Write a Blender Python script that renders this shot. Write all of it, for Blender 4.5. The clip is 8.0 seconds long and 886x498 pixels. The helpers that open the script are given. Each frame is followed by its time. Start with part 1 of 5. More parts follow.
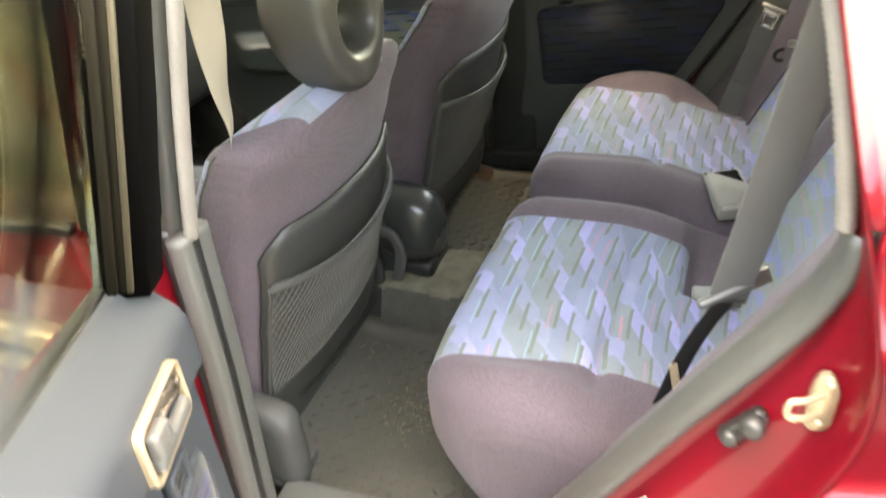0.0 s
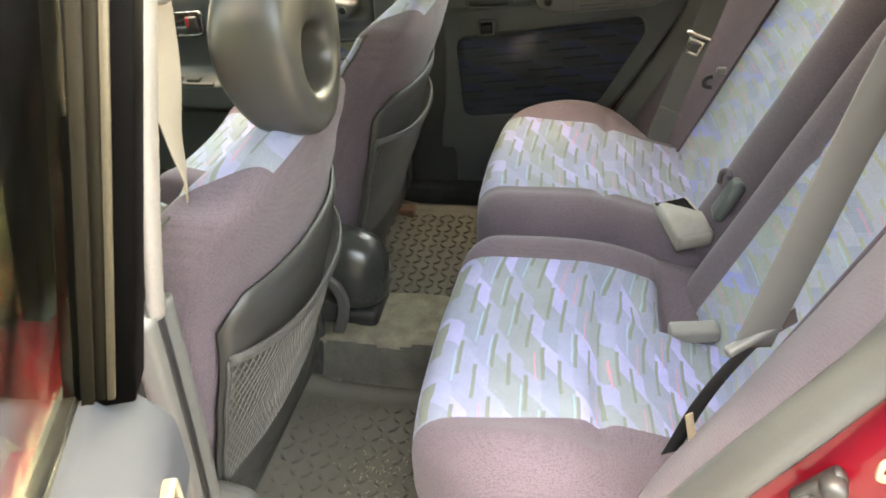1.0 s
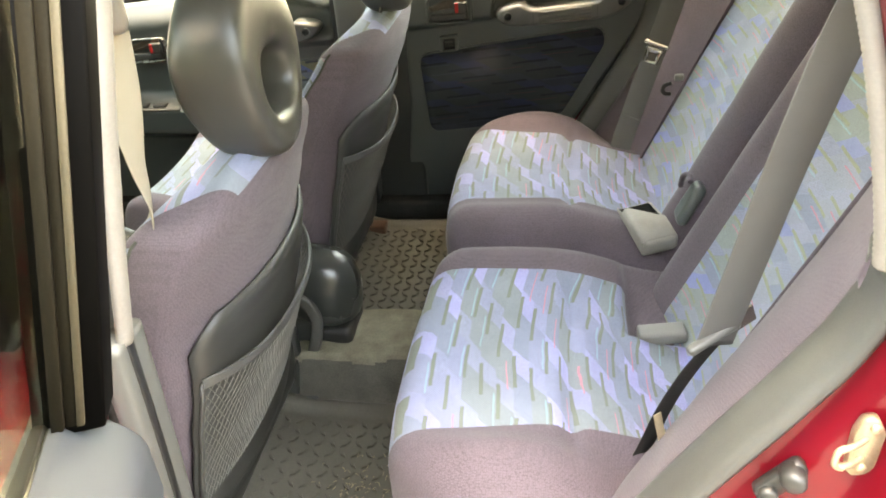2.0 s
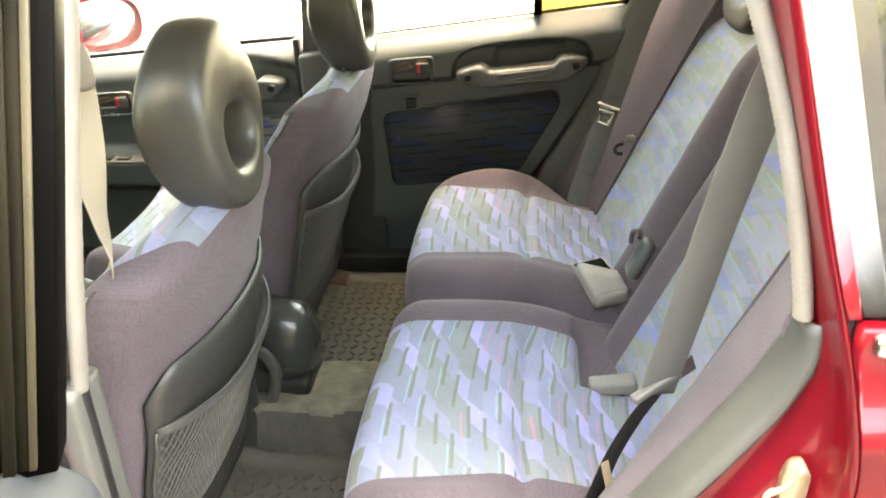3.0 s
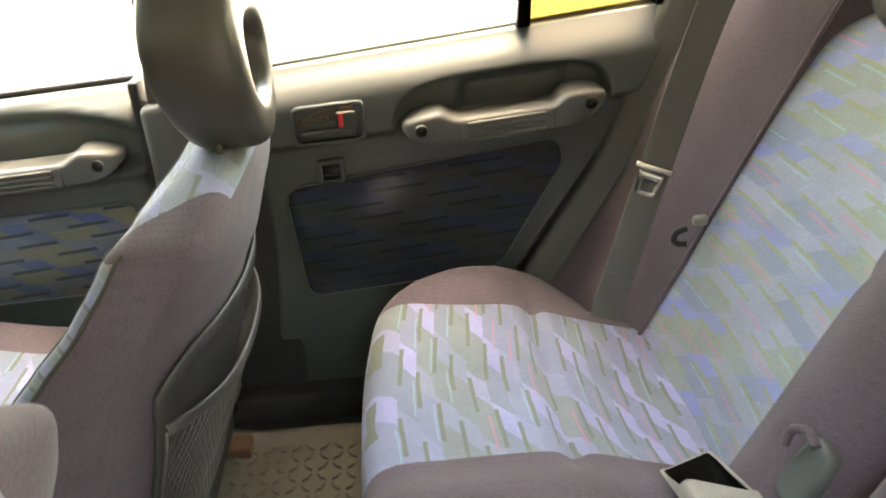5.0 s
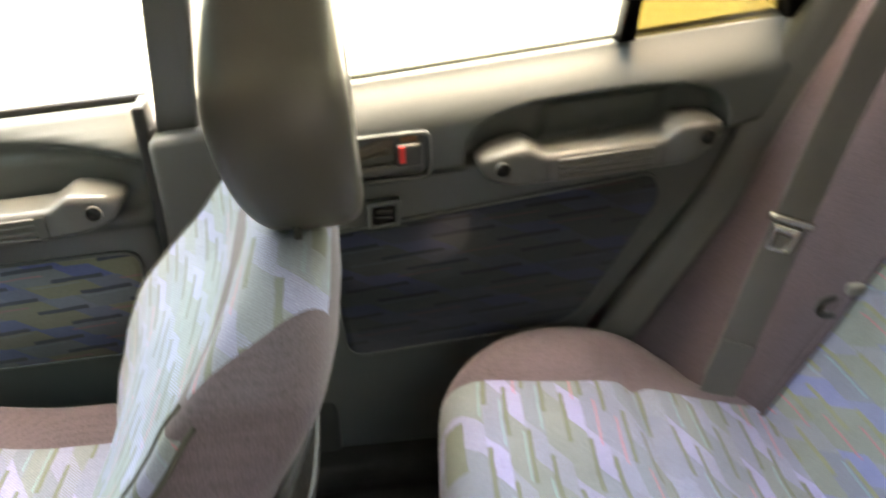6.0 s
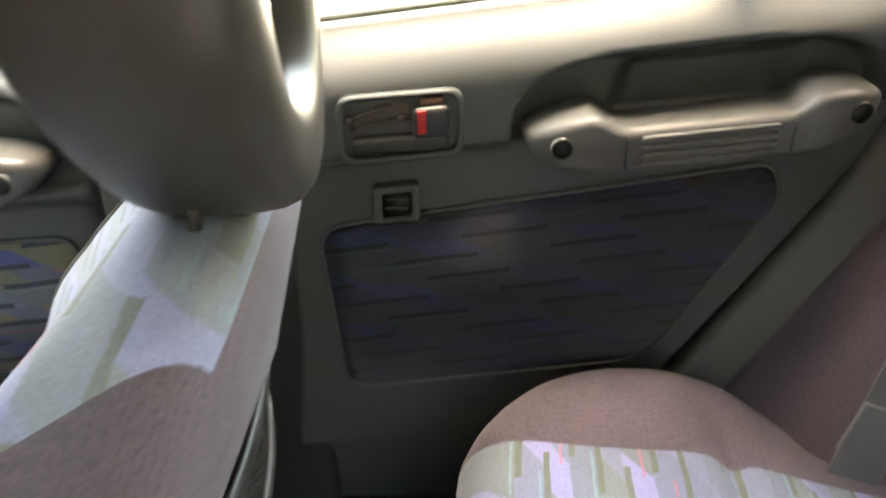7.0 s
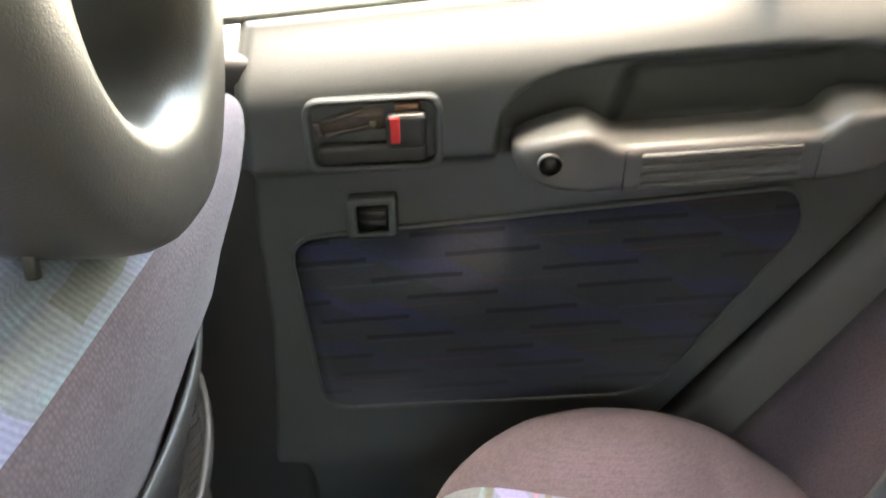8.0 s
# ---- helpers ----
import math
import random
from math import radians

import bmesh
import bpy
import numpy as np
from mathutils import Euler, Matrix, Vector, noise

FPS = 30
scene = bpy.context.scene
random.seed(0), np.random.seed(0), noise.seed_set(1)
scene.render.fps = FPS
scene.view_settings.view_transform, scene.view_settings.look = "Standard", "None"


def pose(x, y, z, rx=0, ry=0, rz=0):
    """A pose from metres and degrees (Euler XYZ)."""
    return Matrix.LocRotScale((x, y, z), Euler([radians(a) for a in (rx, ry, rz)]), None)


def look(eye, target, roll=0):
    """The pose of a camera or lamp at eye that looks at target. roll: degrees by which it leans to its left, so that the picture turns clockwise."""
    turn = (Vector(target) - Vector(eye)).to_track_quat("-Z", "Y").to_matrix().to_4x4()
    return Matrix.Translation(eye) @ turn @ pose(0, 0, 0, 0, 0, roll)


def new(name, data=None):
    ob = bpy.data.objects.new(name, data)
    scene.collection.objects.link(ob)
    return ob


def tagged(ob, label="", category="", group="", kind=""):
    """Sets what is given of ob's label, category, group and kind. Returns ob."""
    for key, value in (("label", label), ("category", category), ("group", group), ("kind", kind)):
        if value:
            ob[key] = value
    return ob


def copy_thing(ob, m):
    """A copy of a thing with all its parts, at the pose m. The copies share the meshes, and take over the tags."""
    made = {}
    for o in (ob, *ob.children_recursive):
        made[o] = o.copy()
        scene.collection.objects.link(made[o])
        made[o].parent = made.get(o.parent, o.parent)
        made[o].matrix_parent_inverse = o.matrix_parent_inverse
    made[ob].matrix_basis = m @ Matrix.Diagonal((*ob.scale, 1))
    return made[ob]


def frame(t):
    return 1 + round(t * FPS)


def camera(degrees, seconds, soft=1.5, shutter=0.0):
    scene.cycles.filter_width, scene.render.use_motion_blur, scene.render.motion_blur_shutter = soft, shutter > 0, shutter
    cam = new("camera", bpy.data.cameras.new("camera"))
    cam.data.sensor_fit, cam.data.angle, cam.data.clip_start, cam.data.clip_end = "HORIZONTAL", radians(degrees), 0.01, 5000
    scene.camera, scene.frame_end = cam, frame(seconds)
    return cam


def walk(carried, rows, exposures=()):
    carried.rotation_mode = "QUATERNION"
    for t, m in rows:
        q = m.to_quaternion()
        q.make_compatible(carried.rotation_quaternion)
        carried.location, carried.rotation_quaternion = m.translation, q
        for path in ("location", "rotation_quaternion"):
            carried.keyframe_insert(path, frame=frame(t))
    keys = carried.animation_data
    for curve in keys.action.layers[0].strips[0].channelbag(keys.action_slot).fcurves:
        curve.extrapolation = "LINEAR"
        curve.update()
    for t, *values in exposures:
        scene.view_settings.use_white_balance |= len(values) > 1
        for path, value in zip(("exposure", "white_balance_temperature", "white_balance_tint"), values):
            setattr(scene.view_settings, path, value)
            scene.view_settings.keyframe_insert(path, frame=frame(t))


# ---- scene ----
cam = camera(58.8, 8.0, soft=1.8, shutter=0.5)
PATH = [
    (0, (-0.036, -1.391, 1.541), (-0.697, 0.15, 0.45), -6.0),
    (0.5, (-0.203, -1.36, 1.532), (-0.623, 0.306, 0.508), -2.8),
    (1, (-0.22, -1.327, 1.527), (-0.573, 0.333, 0.468), -3.2),
    (1.2, (-0.215, -1.316, 1.527), (-0.55, 0.344, 0.464), -3.7),
    (2.3, (-0.2, -1.353, 1.535), (-0.494, 0.354, 0.534), -4.5),
    (2.5, (-0.197, -1.361, 1.534), (-0.477, 0.362, 0.558), -3.9),
    (3, (-0.182, -1.37, 1.548), (-0.396, 0.395, 0.633), -2.7),
    (3.5, (-0.188, -1.312, 1.543), (-0.375, 0.464, 0.641), -2.5),
    (4, (-0.198, -1.017, 1.477), (-0.364, 0.741, 0.538), -0.7),
    (4.5, (-0.264, -0.748, 1.448), (-0.283, 1.003, 0.483), 1.3),
    (4.7, (-0.299, -0.67, 1.432), (-0.327, 1.115, 0.53), -2.1),
    (5.8, (-0.516, -0.344, 1.445), (-0.275, 1.321, 0.367), -1.1),
    (6, (-0.53, -0.279, 1.446), (-0.341, 1.429, 0.429), -1.2),
    (6.5, (-0.496, -0.144, 1.377), (-0.577, 1.561, 0.337), -1.7),
    (7, (-0.472, -0.025, 1.3), (-0.435, 1.69, 0.285), -1.0),
    (7.5, (-0.416, 0.03, 1.295), (-0.418, 1.77, 0.345), 0.8),
    (8, (-0.402, 0.058, 1.29), (-0.49, 1.718, 0.263), -1.0),
]
# the clip's camera brightens its picture as it goes in
LIGHT = [(0, 4.98, 9500, 11), (1, 5.20, 9800, 12), (2.5, 5.28, 10000, 10), (3, 5.30, 9900, 10), (3.5, 5.01, 9600, 11), (4, 4.86, 9600, 11), (4.5, 5.18, 9800, 13), (6, 5.06, 9300, 14), (7, 5.16, 8700, 16), (7.5, 5.45, 8200, 17), (8, 5.42, 8100, 17)]
walk(cam, [(t, look(eye, target, roll)) for t, eye, target, roll in PATH], LIGHT)

# ---- world and sun ----
world = bpy.data.worlds.new("overcast_sky")
scene.world = world
world.use_nodes = True
wn = world.node_tree.nodes
sky = wn.new("ShaderNodeTexSky")
sky.sky_type = 'NISHITA'
sky.sun_disc = False
sky.sun_elevation = radians(84)
sky.sun_rotation = radians(15)
sky.dust_density = 3.0
sky.air_density = 1.6
wn["Background"].inputs["Strength"].default_value = 0.15
world.node_tree.links.new(sky.outputs[0], wn["Background"].inputs["Color"])
sun = new("sun", bpy.data.lights.new("sun", 'SUN'))
sun.data.energy = 0.085
sun.data.angle = radians(85)
sun.data.color = (1.0, 0.975, 0.945)
sun.matrix_world = look((0.8, 3.0, 8.0), (0, 0, 0))

# ---- materials ----


def mat_base(name):
    m = bpy.data.materials.new(name)
    m.use_nodes = True
    return m, m.node_tree.nodes, m.node_tree.links, m.node_tree.nodes["Principled BSDF"]


def surface(name, col, rough=0.6, var=0.25, scale=9.0, grain=400.0, bump=0.15, metal=0.0, coat=0.0, sheen=0.0, spec=0.5, dist=0.0006):
    """A worn plain surface: broad stains and fine grain in colour, roughness and relief."""
    m, n, l, b = mat_base(name)
    tc = n.new("ShaderNodeTexCoord")
    big = n.new("ShaderNodeTexNoise")
    big.inputs["Scale"].default_value, big.inputs["Detail"].default_value = scale, 5
    fine = n.new("ShaderNodeTexNoise")
    fine.inputs["Scale"].default_value, fine.inputs["Detail"].default_value = grain, 2
    for t in (big, fine):
        l.new(tc.outputs["Object"], t.inputs["Vector"])
    mix = n.new("ShaderNodeMix")
    mix.data_type = 'RGBA'
    mix.inputs[6].default_value = (*[c * (1 - var) for c in col], 1)
    mix.inputs[7].default_value = (*[min(1, c * (1 + var)) for c in col], 1)
    l.new(big.outputs[0], mix.inputs[0])
    mix2 = n.new("ShaderNodeMix")
    mix2.data_type = 'RGBA'
    mix2.blend_type = 'MULTIPLY'
    mix2.inputs[0].default_value = min(1, var)
    l.new(mix.outputs[2], mix2.inputs[6])
    l.new(fine.outputs[0], mix2.inputs[7])
    l.new(mix2.outputs[2], b.inputs["Base Color"])
    rr = n.new("ShaderNodeMapRange")
    rr.inputs[3].default_value, rr.inputs[4].default_value = max(0.02, rough - 0.1), min(1, rough + 0.1)
    l.new(big.outputs[0], rr.inputs[0])
    l.new(rr.outputs[0], b.inputs["Roughness"])
    b.inputs["Metallic"].default_value = metal
    b.inputs["Coat Weight"].default_value = coat
    b.inputs["Coat Roughness"].default_value = 0.06
    b.inputs["Sheen Weight"].default_value = sheen
    b.inputs["Specular IOR Level"].default_value = spec
    if bump:
        bp = n.new("ShaderNodeBump")
        bp.inputs["Strength"].default_value, bp.inputs["Distance"].default_value = bump, dist
        l.new(fine.outputs[0], bp.inputs["Height"])
        l.new(bp.outputs[0], b.inputs["Normal"])
    return m


def glass(name, tint=(0.93, 0.97, 0.94), gloss=0.025, edge=0.5):
    m, n, l, b = mat_base(name)
    g = n.new("ShaderNodeBsdfGlossy")
    g.inputs["Roughness"].default_value = 0.02
    t = n.new("ShaderNodeBsdfTransparent")
    t.inputs["Color"].default_value = (*tint, 1)
    w = n.new("ShaderNodeLayerWeight")
    w.inputs["Blend"].default_value = 0.5
    p = n.new("ShaderNodeMath")
    p.operation = 'POWER'
    p.inputs[1].default_value = 5.0
    l.new(w.outputs["Facing"], p.inputs[0])
    f = n.new("ShaderNodeMath")
    f.operation = 'MULTIPLY_ADD'
    f.inputs[1].default_value, f.inputs[2].default_value = edge, gloss
    l.new(p.outputs[0], f.inputs[0])
    mx = n.new("ShaderNodeMixShader")
    l.new(f.outputs[0], mx.inputs[0])
    l.new(t.outputs[0], mx.inputs[1])
    l.new(g.outputs[0], mx.inputs[2])
    l.new(mx.outputs[0], n["Material Output"].inputs["Surface"])
    return m


def math_node(n, l, op, a, b=None, c=None):
    k = n.new("ShaderNodeMath")
    k.operation = op
    for i, v in enumerate((a, b, c)):
        if v is None:
            continue
        if isinstance(v, (int, float)):
            k.inputs[i].default_value = v
        else:
            l.new(v, k.inputs[i])
    return k.outputs[0]


def ramp(n, l, fac, stops, const=True):
    r = n.new("ShaderNodeValToRGB")
    r.color_ramp.interpolation = 'CONSTANT' if const else 'LINEAR'
    e = r.color_ramp.elements
    e[0].position, e[0].color = stops[0][0], (*stops[0][1], 1)
    e[1].position, e[1].color = stops[1][0], (*stops[1][1], 1)
    for p, col in stops[2:]:
        x = e.new(p)
        x.color = (*col, 1)
    l.new(fac, r.inputs[0])
    return r.outputs[0]


def patterned(name, along, across, length, width, ground, block, hatch, strip, pink, cyan, share=0.42, step=0.37, skew=0.22, dash=0.26, weave=150.0):
    """Woven seat cloth: rows of slanted blocks that step on from row to row, dashes between the rows, a few bright threads."""
    m, n, l, b = mat_base(name)
    tc = n.new("ShaderNodeTexCoord")

    def dot(v):
        d = n.new("ShaderNodeVectorMath")
        d.operation = 'DOT_PRODUCT'
        l.new(tc.outputs["Object"], d.inputs[0])
        d.inputs[1].default_value = v
        return d.outputs["Value"]

    def mixed(fac, a, c):
        k = n.new("ShaderNodeMix")
        k.data_type = 'RGBA'
        l.new(fac, k.inputs[0])
        l.new(a, k.inputs[6])
        if isinstance(c, tuple):
            k.inputs[7].default_value = (*c, 1)
        else:
            l.new(c, k.inputs[7])
        return k.outputs[2]

    def less(a, c):
        return math_node(n, l, 'LESS_THAN', a, c)

    def more(a, c):
        return math_node(n, l, 'GREATER_THAN', a, c)

    def both(*fs):
        out = fs[0]
        for f in fs[1:]:
            out = math_node(n, l, 'MULTIPLY', out, f)
        return out

    # threads wander a little
    wob = n.new("ShaderNodeTexNoise")
    wob.inputs["Scale"].default_value = 30.0
    l.new(tc.outputs["Object"], wob.inputs["Vector"])
    wv = math_node(n, l, 'MULTIPLY_ADD', wob.outputs[0], 0.14, -0.07)
    v = math_node(n, l, 'ADD', math_node(n, l, 'DIVIDE', dot(across), width), wv)
    row = math_node(n, l, 'FLOOR', v)
    fv = math_node(n, l, 'FRACT', v)
    w1 = n.new("ShaderNodeTexWhiteNoise")
    w1.noise_dimensions = '1D'
    l.new(row, w1.inputs["W"])
    u = math_node(n, l, 'ADD', math_node(n, l, 'DIVIDE', dot(along), length), math_node(n, l, 'MULTIPLY', row, step))
    u = math_node(n, l, 'ADD', u, math_node(n, l, 'MULTIPLY', w1.outputs["Value"], 0.22))
    us = math_node(n, l, 'ADD', u, math_node(n, l, 'MULTIPLY', fv, skew))
    cell = math_node(n, l, 'FLOOR', us)
    fu = math_node(n, l, 'FRACT', us)
    fd = math_node(n, l, 'FRACT', math_node(n, l, 'ADD', u, 0.30))

    def rnd(k):
        c = n.new("ShaderNodeCombineXYZ")
        l.new(row, c.inputs[0])
        l.new(cell, c.inputs[1])
        c.inputs[2].default_value = k
        w = n.new("ShaderNodeTexWhiteNoise")
        w.noise_dimensions = '3D'
        l.new(c.outputs[0], w.inputs["Vector"])
        return w.outputs["Value"]

    col = ramp(n, l, rnd(1.0), [(0.0, ground[0]), (0.4, ground[1]), (0.7, ground[2])])
    r1, r2 = rnd(2.0), rnd(3.0)
    # twill lines, plainer on the ground and strong on the hatched blocks
    tw = n.new("ShaderNodeTexWave")
    tw.bands_direction = 'DIAGONAL'
    tw.inputs["Scale"].default_value = weave
    tw.inputs["Distortion"].default_value = 0.6
    l.new(tc.outputs["Object"], tw.inputs["Vector"])
    inside = less(fu, 0.36)
    hat = math_node(n, l, 'MULTIPLY', both(inside, more(r1, share)), math_node(n, l, 'MULTIPLY_ADD', tw.outputs["Fac"], 0.7, 0.15))
    col = mixed(hat, col, hatch)
    col = mixed(math_node(n, l, 'MULTIPLY', both(inside, less(r1, share)), math_node(n, l, 'MULTIPLY_ADD', rnd(4.0), 0.5, 0.5)), col, block)
    col = mixed(both(less(fv, dash), less(fd, 0.54)), col, strip)
    pk = both(math_node(n, l, 'COMPARE', fv, 0.66, 0.045), more(r2, 0.62), more(fu, 0.30), less(fu, 0.78))
    col = mixed(math_node(n, l, 'MULTIPLY', pk, 0.8), col, pink)
    cy = both(math_node(n, l, 'COMPARE', fv, 0.86, 0.05), less(r2, 0.36), more(fu, 0.42), less(fu, 0.92))
    col = mixed(math_node(n, l, 'MULTIPLY', cy, 0.4), col, cyan)
    blot = n.new("ShaderNodeTexNoise")
    blot.inputs["Scale"].default_value = 11.0
    blot.inputs["Detail"].default_value = 6
    l.new(tc.outputs["Object"], blot.inputs["Vector"])
    mr = n.new("ShaderNodeMapRange")
    mr.inputs[3].default_value, mr.inputs[4].default_value = 0.74, 1.22
    l.new(blot.outputs[0], mr.inputs[0])
    mr2a = n.new("ShaderNodeMapRange")
    mr2a.inputs[3].default_value, mr2a.inputs[4].default_value = 0.90, 1.08
    l.new(tw.outputs["Fac"], mr2a.inputs[0])
    fib = n.new("ShaderNodeTexNoise")
    fib.inputs["Scale"].default_value = 420.0
    l.new(tc.outputs["Object"], fib.inputs["Vector"])
    mr3 = n.new("ShaderNodeMapRange")
    mr3.inputs[3].default_value, mr3.inputs[4].default_value = 0.72, 1.28
    l.new(fib.outputs[0], mr3.inputs[0])
    mr2 = n.new("ShaderNodeMath")
    mr2.operation = 'MULTIPLY'
    l.new(mr2a.outputs[0], mr2.inputs[0])
    l.new(mr3.outputs[0], mr2.inputs[1])
    mm = n.new("ShaderNodeVectorMath")
    mm.operation = 'SCALE'
    l.new(col, mm.inputs[0])
    l.new(math_node(n, l, 'MULTIPLY', mr.outputs[0], mr2.outputs[0]), mm.inputs["Scale"])
    l.new(mm.outputs[0], b.inputs["Base Color"])
    b.inputs["Roughness"].default_value = 0.92
    b.inputs["Sheen Weight"].default_value = 0.10
    b.inputs["Specular IOR Level"].default_value = 0.2
    bp = n.new("ShaderNodeBump")
    bp.inputs["Strength"].default_value, bp.inputs["Distance"].default_value = 0.16, 0.0006
    l.new(tw.outputs["Fac"], bp.inputs["Height"])
    l.new(bp.outputs[0], b.inputs["Normal"])
    return m


def cloth(name, col, var=0.26, weave=380.0):
    """Plain woven velour with a fine dotted weave."""
    m, n, l, b = mat_base(name)
    tc = n.new("ShaderNodeTexCoord")
    cells = n.new("ShaderNodeTexVoronoi")
    cells.inputs["Scale"].default_value, cells.inputs["Randomness"].default_value = weave, 0.55
    l.new(tc.outputs["Object"], cells.inputs["Vector"])
    big = n.new("ShaderNodeTexNoise")
    big.inputs["Scale"].default_value, big.inputs["Detail"].default_value = 7.0, 6
    l.new(tc.outputs["Object"], big.inputs["Vector"])
    h = math_node(n, l, 'SUBTRACT', 1.0, cells.outputs["Distance"])
    mr = n.new("ShaderNodeMapRange")
    mr.inputs[3].default_value, mr.inputs[4].default_value = 1 - var, 1 + var
    l.new(big.outputs[0], mr.inputs[0])
    mr2 = n.new("ShaderNodeMapRange")
    mr2.inputs[3].default_value, mr2.inputs[4].default_value = 0.62, 1.22
    l.new(h, mr2.inputs[0])
    f = math_node(n, l, 'MULTIPLY', mr.outputs[0], mr2.outputs[0])
    mm = n.new("ShaderNodeVectorMath")
    mm.operation = 'SCALE'
    mm.inputs[0].default_value = col
    l.new(f, mm.inputs["Scale"])
    l.new(mm.outputs[0], b.inputs["Base Color"])
    b.inputs["Roughness"].default_value = 0.95
    b.inputs["Sheen Weight"].default_value = 0.10
    b.inputs["Sheen Roughness"].default_value = 0.5
    b.inputs["Specular IOR Level"].default_value = 0.15
    bp = n.new("ShaderNodeBump")
    bp.inputs["Strength"].default_value, bp.inputs["Distance"].default_value = 0.35, 0.0007
    l.new(h, bp.inputs["Height"])
    l.new(bp.outputs[0], b.inputs["Normal"])
    return m


M_PURPLE = cloth("mauve_grey_velour", (0.108, 0.085, 0.099))
PINK, CYAN = (0.46, 0.17, 0.22), (0.20, 0.42, 0.46)
SEAT_GROUND = [(0.182, 0.205, 0.222), (0.178, 0.201, 0.262), (0.196, 0.213, 0.305)]
LAVENDER, HATCH, OLIVE = (0.275, 0.275, 0.50), (0.232, 0.248, 0.385), (0.142, 0.156, 0.132)
M_SEAT = patterned("patterned_seat_cloth", (0, 1, 0), (1, 0, -0.9), 0.155, 0.0255, SEAT_GROUND, LAVENDER, HATCH, OLIVE, PINK, CYAN, dash=0.23)
M_BACK = patterned("patterned_back_cloth", (0, 1, 0), (0.42, 0, 0.9), 0.155, 0.0255, [(0.215, 0.24, 0.235), (0.19, 0.21, 0.28), (0.235, 0.25, 0.31)], (0.19, 0.215, 0.43), (0.25, 0.26, 0.36), (0.225, 0.24, 0.17), PINK, CYAN, dash=0.20)
M_SHOULDER = patterned("patterned_front_seat_cloth", (0, 1, 0), (0.9, 0, 0.9), 0.155, 0.0255, [(0.20, 0.222, 0.236), (0.19, 0.212, 0.25), (0.21, 0.228, 0.29)], (0.24, 0.25, 0.40), HATCH, (0.15, 0.162, 0.15), PINK, (0.20, 0.30, 0.34))
# shaded copy: the dimness of the rear doors is in these colours
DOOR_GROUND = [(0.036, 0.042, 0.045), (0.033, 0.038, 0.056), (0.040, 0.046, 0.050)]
M_DOORCLOTH_SHADED = patterned("shaded_blue_door_cloth", (1, 0, 0.1), (-0.1, 0, 1), 0.175, 0.0245, DOOR_GROUND, (0.034, 0.040, 0.086), (0.044, 0.050, 0.078), (0.021, 0.023, 0.029), (0.085, 0.045, 0.05), (0.06, 0.075, 0.11), share=0.6, dash=0.22)
M_PLASTIC = surface("grey_green_moulded_plastic", (0.076, 0.086, 0.083), 0.37, 0.12, 6, 700, 0.25)
M_DARKPLASTIC = surface("dark_grey_plastic", (0.035, 0.037, 0.036), 0.5, 0.2, 8, 600, 0.2)
M_GLOSSDARK = surface("smooth_dark_green_grey_plastic", (0.030, 0.033, 0.031), 0.28, 0.12, 6, 700, 0.12)
M_REARREST = surface("black_headrest_vinyl", (0.014, 0.014, 0.012), 0.55, 0.15, 5, 900, 0.25, spec=0.25)
M_HEADREST = surface("dark_grey_headrest_vinyl", (0.052, 0.050, 0.044), 0.33, 0.12, 5, 900, 0.25)
M_VINYL = surface("grey_vinyl", (0.06, 0.06, 0.056), 0.5, 0.15, 8, 800, 0.25)
M_TRIM = surface("light_grey_trim_plastic", (0.094, 0.095, 0.088), 0.45, 0.14, 5, 500, 0.15)
M_OPENTRIM = surface("scuffed_mid_grey_trim", (0.064, 0.065, 0.060), 0.45, 0.22, 7, 500, 0.2)
M_DOORCARD = surface("silver_grey_door_plastic", (0.040, 0.046, 0.053), 0.5, 0.1, 5, 600, 0.2, spec=0.3)
M_SEAL = surface("beige_grey_weatherstrip", (0.225, 0.20, 0.172), 0.75, 0.2, 14, 300, 0.4)
M_PILLARSEAL = surface("grey_beige_weatherstrip", (0.215, 0.198, 0.178), 0.6, 0.2, 14, 300, 0.4)
M_SILLSEAL = surface("dusty_olive_rubber", (0.050, 0.046, 0.026), 0.6, 0.3, 12, 300, 0.2)
M_RUBBER = surface("black_rubber", (0.014, 0.014, 0.014), 0.45, 0.3, 12, 300, 0.2)
M_RUBBERGREY = surface("dusty_dark_rubber", (0.030, 0.030, 0.028), 0.4, 0.3, 25, 300, 0.2)
M_BLACK = surface("black_window_frame_paint", (0.003, 0.0028, 0.0026), 0.5, 0.3, 6, 300, 0.05, spec=0.02)
M_BRONZE = surface("dusty_brown_window_channel", (0.020, 0.017, 0.012), 0.6, 0.3, 8, 300, 0.1, spec=0.04)
M_TANSTRIP = surface("dusty_tan_channel", (0.095, 0.08, 0.054), 0.6, 0.3, 8, 300, 0.1, spec=0.2)
M_RED = surface("dark_red_metallic_paint", (0.155, 0.003, 0.009), 0.32, 0.18, 4, 1500, 0.03, metal=0.1, coat=0.42, spec=0.2)
M_BELT = surface("grey_belt_webbing", (0.115, 0.111, 0.105), 0.8, 0.15, 12, 900, 0.5)
M_BELTBEIGE = surface("beige_belt_webbing", (0.31, 0.27, 0.215), 0.8, 0.12, 12, 900, 0.5)
M_MAT = surface("dusty_brown_rubber_mat", (0.066, 0.062, 0.048), 0.7, 0.35, 9, 160, 0.35)
M_CARPET = surface("worn_grey_brown_carpet", (0.145, 0.138, 0.112), 0.97, 0.55, 7, 420, 1.0, spec=0.1, dist=0.003)
